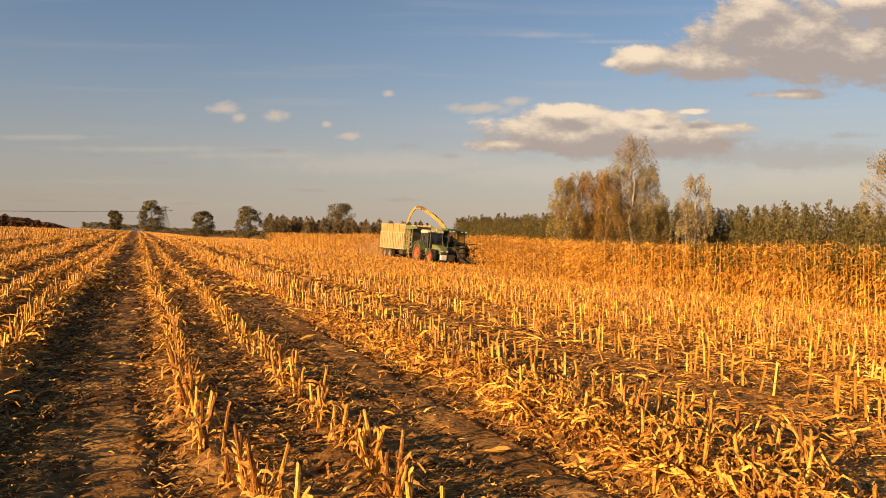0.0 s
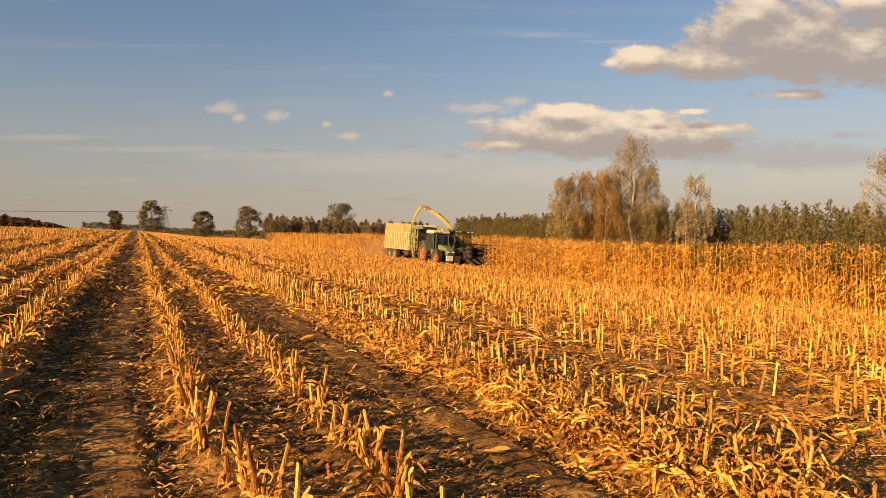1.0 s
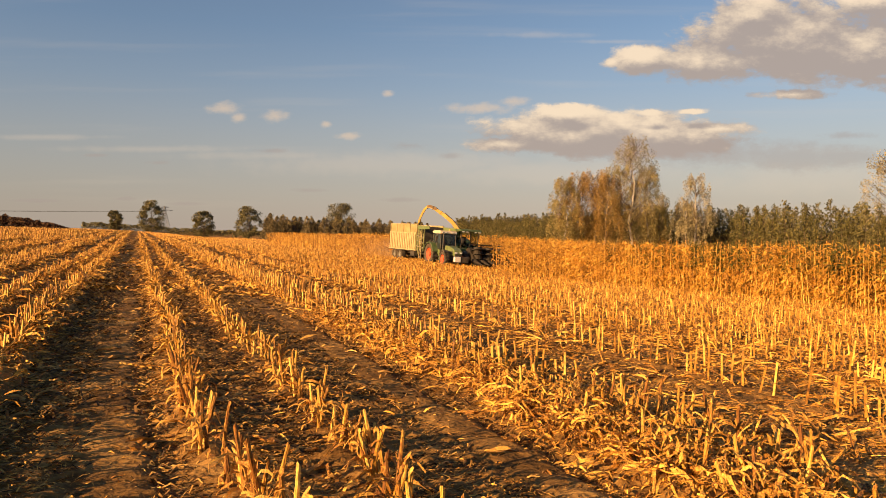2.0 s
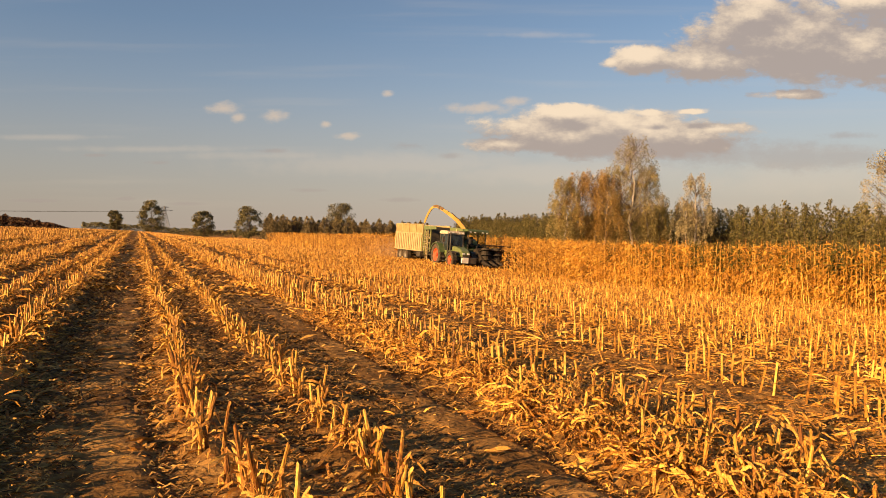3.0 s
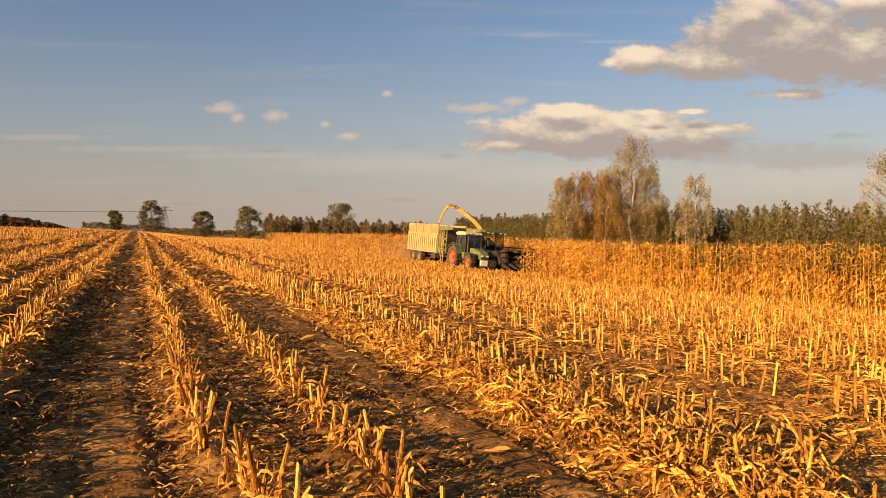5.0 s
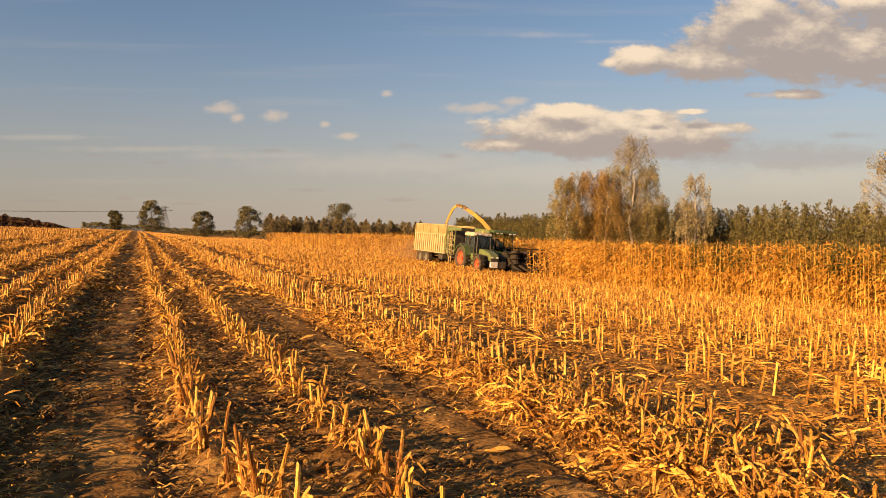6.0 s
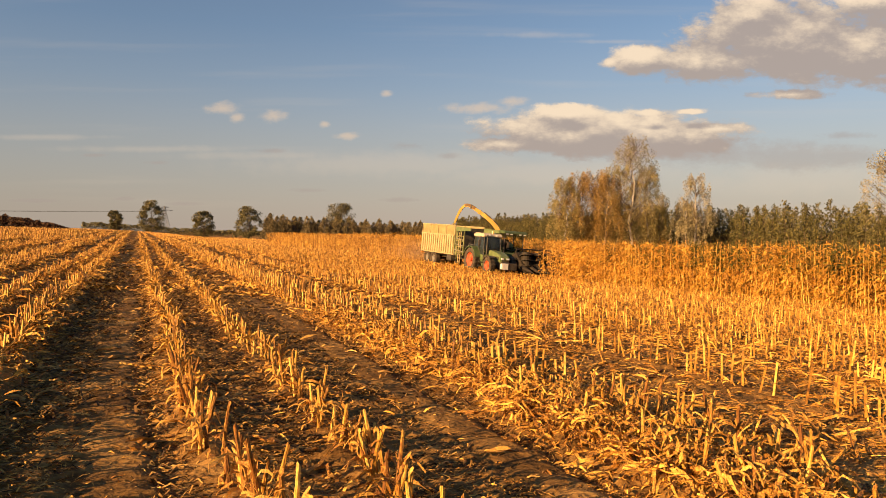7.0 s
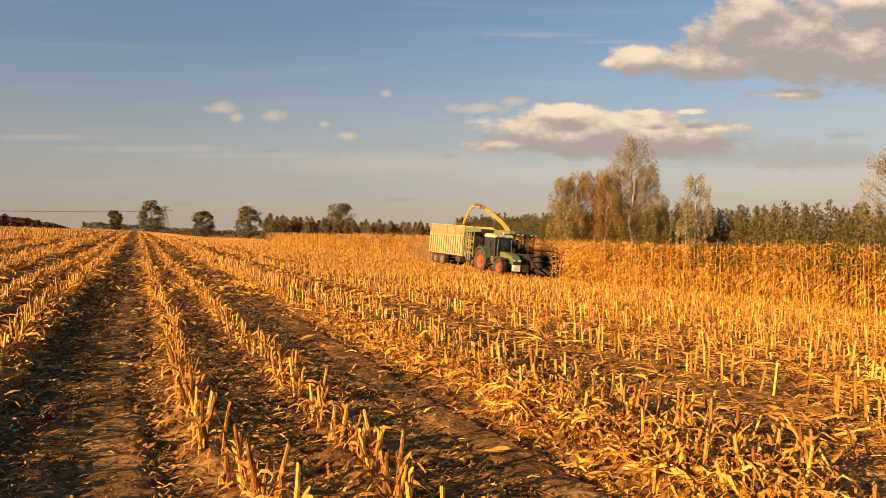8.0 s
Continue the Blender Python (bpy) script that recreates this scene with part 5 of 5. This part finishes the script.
def build_far_woods():
    rng = np.random.default_rng(43)

    def band(k0, k1, d, h0, h1, n, size):
        s = rng.random(n)
        k = k0 + (k1 - k0) * s
        dd = d + rng.random(n) * 14
        x, y = k * dd * math.cos(YAW) + dd * math.sin(YAW), dd * math.cos(YAW) - k * dd * math.sin(YAW)
        crest = h1 + (h0 - h1) * (1 - s) ** 0.7
        crest = crest * (0.82 + 0.08 * np.sin(s * 90 + 2 * np.sin(s * 37)))
        z = ground(x, y) + crest * rng.random(n) ** 0.6
        return blades(np.stack([x, y, z], 1), size * (0.6 + 0.8 * rng.random(n)), rng)

    v, f = band(-0.49, -0.24, 520, 6.0, 5.0, 9000, 1.0)
    tagged(quads("far_woods", v, f, M_LEAF), "low dark line of distant woods", "woods", kind="stuff")
    v, f = band(-0.80, -0.505, 170, 8.2, 0.2, 26000, 0.5)
    tagged(quads("brown_thicket", v, f, M_BROWNWOOD), "brown autumn thicket beyond the field", "thicket", kind="stuff")


def build_pylon():
    """A lattice mast with one cross arm."""
    t = tagged(new("power_pylon"), "grey lattice steel power pylon", "pylon")
    H, base = 26.0, 4.5

    def w(z):
        return base * (1 - z / H) ** 1.1 + 0.25
    levels = [0, 5, 9.5, 13.5, 17, 20, 23, 26]
    for sx in (1, -1):
        for sy in (1, -1):
            bm = bmesh.new()
            for a, b in zip(levels, levels[1:]):
                bar(bm, (sx * w(a), sy * w(a), a), (sx * w(b), sy * w(b), b), 0.16, 5)
            part("leg", bm, M_STEEL, t)
    for side in range(4):
        bm = bmesh.new()
        for a, b in zip(levels, levels[1:]):
            for s in (1, -1):
                p, q = Vector((s * w(a), w(a), a)), Vector((-s * w(b), w(b), b))
                m = Matrix.Rotation(side * math.pi / 2, 4, "Z")
                bar(bm, m @ p, m @ q, 0.09, 4)
        part("bracing", bm, M_STEEL, t)
    for z, l in ((22.0, 8.0), (25.0, 4.0)):
        bm = bmesh.new()
        bar(bm, (-l, 0, z), (l, 0, z), 0.15, 5)
        bar(bm, (-l, 0, z), (0, 0, z + 1.3), 0.1, 5)
        bar(bm, (l, 0, z), (0, 0, z + 1.3), 0.1, 5)
        part("cross_arm", bm, M_STEEL, t)
    t.matrix_basis = put(t, -0.377, 700, 20)
    x, y = off(-0.377 * 700, 700)
    z = ground_z(x, y)
    line = tagged(new("power_line"), "thin dark overhead power cables", "power line")
    fx, fy = off(-0.95 * 520, 520)
    for lat, zz in ((-7.5, 21.5), (7.5, 21.5)):
        bm = bmesh.new()
        prev = None
        for k in range(25):
            s = k / 24
            p = Vector((x + (fx - x) * s, y + (fy - y) * s + lat, z + zz - 1.5 * s - 6 * s * (1 - s)))
            if prev is not None:
                bar(bm, prev, p, 0.08, 4)
            prev = p
        part("cable", bm, M_BLACK, line)


build_trees()
build_far_woods()
build_pylon()


# ---- clouds on a far backdrop ----
F0 = 1305.0
CLOUDS = [(1410, 72, 190, 78), (1540, 92, 150, 66), (1340, 26, 95, 42), (1255, 108, 95, 42), (1140, 106, 72, 28), (1085, 110, 34, 15), (1540, 4, 75, 26), (1400, 168, 92, 14),
          (1030, 234, 180, 44), (1150, 242, 180, 46), (1280, 228, 80, 17), (895, 255, 105, 19), (1150, 200, 46, 10), (1225, 198, 40, 9), (1010, 202, 75, 20)]
PUFFS = [(908, 180, 36, 11), (490, 206, 30, 14), (850, 192, 75, 12), (400, 192, 36, 14), (424, 208, 18, 11), (688, 166, 13, 8), (578, 221, 12, 7), (620, 241, 30, 8)]
VEILS = [(1420, 278, 200, 30), (1250, 266, 130, 30), (550, 337, 45, 6), (710, 354, 55, 6), (800, 276, 30, 8), (330, 361, 50, 5), (60, 355, 80, 5), (480, 267, 40, 6), (170, 275, 30, 5), (280, 288, 30, 6), (220, 352, 30, 5), (720, 258, 40, 10), (1500, 240, 60, 10)]
BANDS = [(90, 243, 130, 6), (270, 264, 200, 7), (480, 276, 200, 10), (700, 290, 260, 22), (1000, 306, 240, 22), (1440, 318, 200, 30), (960, 62, 110, 6), (1090, 74, 90, 4)]


def cloud_field(name, items, ragged=19.0):
    """A node group: how deep a place lies in one of the clouds, with ragged borders."""
    g = bpy.data.node_groups.new(name, "ShaderNodeTree")
    g.interface.new_socket("Vector", in_out="INPUT", socket_type="NodeSocketVector")
    g.interface.new_socket("Depth", in_out="OUTPUT", socket_type="NodeSocketFloat")
    gi, go = g.nodes.new("NodeGroupInput"), g.nodes.new("NodeGroupOutput")
    last = None
    for x, y, rx, ry in items:
        mul = g.nodes.new("ShaderNodeVectorMath")
        mul.operation = "MULTIPLY_ADD"
        mul.inputs[1].default_value = (F0 / rx, F0 / ry, 0)
        mul.inputs[2].default_value = (-(x - 784) / rx, -(441 - y) / ry, 0)
        ln = g.nodes.new("ShaderNodeVectorMath")
        ln.operation = "LENGTH"
        g.links.new(gi.outputs[0], mul.inputs[0])
        g.links.new(mul.outputs[0], ln.inputs[0])
        inv = g.nodes.new("ShaderNodeMath")
        inv.operation = "SUBTRACT"
        inv.inputs[0].default_value = 1.0 if ry > 19 else 0.75
        g.links.new(ln.outputs["Value"], inv.inputs[1])
        if last is not None:
            mx = g.nodes.new("ShaderNodeMath")
            mx.operation = "SMOOTH_MAX"
            mx.inputs[2].default_value = 0.25
            g.links.new(last.outputs[0], mx.inputs[0])
            g.links.new(inv.outputs[0], mx.inputs[1])
            last = mx
        else:
            last = inv
    sc = g.nodes.new("ShaderNodeVectorMath")
    sc.operation = "MULTIPLY"
    sc.inputs[1].default_value = (1.0, 1.7, 1.0)
    g.links.new(gi.outputs[0], sc.inputs[0])
    nz = g.nodes.new("ShaderNodeTexNoise")
    nz.inputs["Scale"].default_value, nz.inputs["Detail"].default_value, nz.inputs["Roughness"].default_value = ragged, 10.0, 0.64
    g.links.new(sc.outputs[0], nz.inputs["Vector"])
    ma = g.nodes.new("ShaderNodeMath")
    ma.operation = "MULTIPLY_ADD"
    ma.inputs[1].default_value = 1.7
    g.links.new(nz.outputs["Fac"], ma.inputs[0])
    g.links.new(last.outputs[0], ma.inputs[2])
    sb2 = g.nodes.new("ShaderNodeMath")
    sb2.operation = "SUBTRACT"
    sb2.inputs[1].default_value = 0.78
    g.links.new(ma.outputs[0], sb2.inputs[0])
    g.links.new(sb2.outputs[0], go.inputs[0])
    return g


def build_clouds():
    DIST = 3600.0
    m = bpy.data.materials.new("evening_cloud")
    m.use_nodes = True
    t = m.node_tree
    t.nodes.clear()
    out = t.nodes.new("ShaderNodeOutputMaterial")
    co = t.nodes.new("ShaderNodeTexCoord")
    sc = t.nodes.new("ShaderNodeVectorMath")
    sc.operation = "SCALE"
    sc.inputs["Scale"].default_value = 1 / DIST
    t.links.new(co.outputs["Object"], sc.inputs[0])
    big, thin, small = cloud_field("cumulus", CLOUDS), cloud_field("streaks", VEILS, 30.0), cloud_field("puffs", PUFFS, 42.0)

    def sample(group, shift):
        ad = t.nodes.new("ShaderNodeVectorMath")
        ad.inputs[1].default_value = shift
        t.links.new(sc.outputs[0], ad.inputs[0])
        g = t.nodes.new("ShaderNodeGroup")
        g.node_tree = group
        t.links.new(ad.outputs[0], g.inputs[0])
        return g.outputs[0]

    def span(src, lo, hi, a=0.0, b=1.0):
        mr = t.nodes.new("ShaderNodeMapRange")
        mr.interpolation_type = "SMOOTHSTEP"
        for i, val in zip(("From Min", "From Max", "To Min", "To Max"), (lo, hi, a, b)):
            mr.inputs[i].default_value = val
        t.links.new(src, mr.inputs["Value"])
        return mr.outputs[0]

    # sunlit tops and shaded undersides are painted from the depth difference up-left
    here = sample(big, (0, 0, 0))
    ahead = sample(big, (-0.010, 0.020, 0))
    diff = t.nodes.new("ShaderNodeMath")
    diff.operation = "SUBTRACT"
    t.links.new(here, diff.inputs[0])
    t.links.new(ahead, diff.inputs[1])
    lit = span(diff.outputs[0], -0.12, 1.0)
    cover = span(here, -0.06, 0.36, 0, 0.94)
    col = t.nodes.new("ShaderNodeValToRGB")
    els = col.color_ramp.elements
    els[0].color, els[1].color = (0.156, 0.136, 0.128, 1), (0.345, 0.288, 0.222, 1)
    t.links.new(lit, col.inputs["Fac"])
    veil = span(sample(thin, (0, 0, 0)), -0.1, 0.8, 0, 0.40)
    tilt = t.nodes.new("ShaderNodeMapping")
    tilt.inputs["Rotation"].default_value = (0, 0, 0.115)
    tilt.inputs["Scale"].default_value = (1.6, 26.0, 1.0)
    t.links.new(sc.outputs[0], tilt.inputs["Vector"])
    wisp = t.nodes.new("ShaderNodeTexNoise")
    wisp.inputs["Scale"].default_value, wisp.inputs["Detail"].default_value = 1.6, 5.0
    t.links.new(tilt.outputs[0], wisp.inputs["Vector"])
    wisps = span(wisp.outputs["Fac"], 0.52, 0.80, 0, 0.10)
    puff = span(sample(small, (0, 0, 0)), -0.25, 0.75, 0, 0.62)
    band = span(sample(cloud_field("bands", BANDS, 26.0), (0, 0, 0)), -0.4, 0.9, 0, 0.20)
    em1, em2, tr = t.nodes.new("ShaderNodeEmission"), t.nodes.new("ShaderNodeEmission"), t.nodes.new("ShaderNodeBsdfTransparent")
    t.links.new(col.outputs["Color"], em1.inputs["Color"])
    em2.inputs["Color"].default_value = (0.146, 0.124, 0.117, 1)
    mx1, mx2 = t.nodes.new("ShaderNodeMixShader"), t.nodes.new("ShaderNodeMixShader")
    mx0, em0 = t.nodes.new("ShaderNodeMixShader"), t.nodes.new("ShaderNodeEmission")
    em0.inputs["Color"].default_value = (0.292, 0.243, 0.194, 1)
    t.links.new(wisps, mx0.inputs[0])
    mxb = t.nodes.new("ShaderNodeMixShader")
    t.links.new(band, mxb.inputs[0])
    t.links.new(tr.outputs[0], mxb.inputs[1])
    t.links.new(em0.outputs[0], mxb.inputs[2])
    t.links.new(mxb.outputs[0], mx0.inputs[1])
    t.links.new(em0.outputs[0], mx0.inputs[2])
    t.links.new(veil, mx1.inputs[0])
    t.links.new(mx0.outputs[0], mx1.inputs[1])
    t.links.new(em2.outputs[0], mx1.inputs[2])
    t.links.new(cover, mx2.inputs[0])
    mx3, em3 = t.nodes.new("ShaderNodeMixShader"), t.nodes.new("ShaderNodeEmission")
    em3.inputs["Color"].default_value = (0.271, 0.220, 0.174, 1)
    t.links.new(puff, mx3.inputs[0])
    t.links.new(mx1.outputs[0], mx3.inputs[1])
    t.links.new(em3.outputs[0], mx3.inputs[2])
    t.links.new(mx3.outputs[0], mx2.inputs[1])
    t.links.new(em1.outputs[0], mx2.inputs[2])
    t.links.new(mx2.outputs[0], out.inputs["Surface"])
    bm = bmesh.new()
    vs = [bm.verts.new((x * DIST, y * DIST, 0)) for x, y in ((-0.72, 0.035), (1.0, 0.035), (1.0, 0.5), (-0.72, 0.5))]
    bm.faces.new(vs)
    ob = part("backdrop", bm, m)
    tagged(ob, "cream and grey evening clouds over blue sky", "clouds", kind="structure")
    return ob, DIST


CLOUD_SHEET, CLOUD_DIST = build_clouds()


# ---- what moves ----
HEAD = radians(182.5)           # the machines drive towards -Y, a little to +X
FWD = Vector((-math.sin(HEAD), math.cos(HEAD), 0))
SIDE = Vector((math.cos(HEAD), math.sin(HEAD), 0))
END_AT = Vector((*off(4.8, 52.4), 0))      # under the front axle at the end
# distance still to drive to that place, by time
TO_GO = [(0.0, 11.95), (0.5, 11.35), (1.0, 10.7), (1.5, 9.98), (3.0, 7.9), (3.5, 7.12), (4.0, 6.3), (4.5, 5.5), (6.0, 3.22), (6.5, 2.43), (7.0, 1.65), (7.5, 0.86), (8.0, 0.0)]


def to_go(t):
    return float(np.interp(t, [a for a, _ in TO_GO], [b for _, b in TO_GO]))


def stand(t, back, side):
    p = END_AT - FWD * (to_go(t) + back) + SIDE * side
    q = p + FWD * 2.0
    tilt = math.degrees(math.atan2(ground_z(q.x, q.y) - ground_z(p.x, p.y), 2.0))
    r = p + SIDE
    lean = math.degrees(math.atan2(ground_z(r.x, r.y) - ground_z(p.x, p.y), 1.0))
    return Matrix.Translation((p.x, p.y, ground_z(p.x, p.y) - 0.02)) @ Matrix.Rotation(HEAD, 4, "Z") @ Matrix.Rotation(radians(tilt), 4, "X") @ Matrix.Rotation(-radians(lean), 4, "Y")


def motions():
    times = [0.25 * k for k in range(33)]
    for thing, wheels, back, side in ((TRACTOR, TRACTOR_WHEELS, 0.0, 0.0), (TRAILER, TRAILER_WHEELS, 3.35, 0.0), (HARVESTER, HARVESTER_WHEELS, 6.0, -3.1), (DUST, [], 3.35, 0.0), (CHAFF, [], 6.0, -3.1)):
        walk(thing, [(t, stand(t, back, side)) for t in times])
        for w, (x, y, r) in wheels:
            walk(w, [(t, pose(x, y, r, math.degrees(to_go(t) / r), 0, 0)) for t in times])
    for ob, y0, (x, y, z) in STRIPS:
        # it is bent over and drawn down as the header reaches it
        reach = [t for t in np.arange(0, 8.01, 0.05) if (END_AT - FWD * (to_go(t) + 6.0 - 7.9)).y < y0 + 1.8]
        rows = [(0.0, pose(x, y, z))]
        if reach:
            t0 = max(0.1, float(reach[0]))
            if t0 > 0.2:
                rows.append((t0 - 0.1, pose(x, y, z)))
            for k in range(1, 5):
                if t0 + 0.2 * k < 7.9:
                    rows.append((t0 + 0.2 * k, pose(x, y, z - 0.16 * k, -21.5 * k)))
        last = rows[-1][1]
        rows.append((8.0, last))
        walk(ob, rows)
    base = look(EYE, AIM)
    walk(CLOUD_SHEET, [(0.0, base @ Matrix.Translation((0, 0, -CLOUD_DIST))), (8.0, base @ Matrix.Translation((-11.0, 0.0, -CLOUD_DIST)))])


motions()
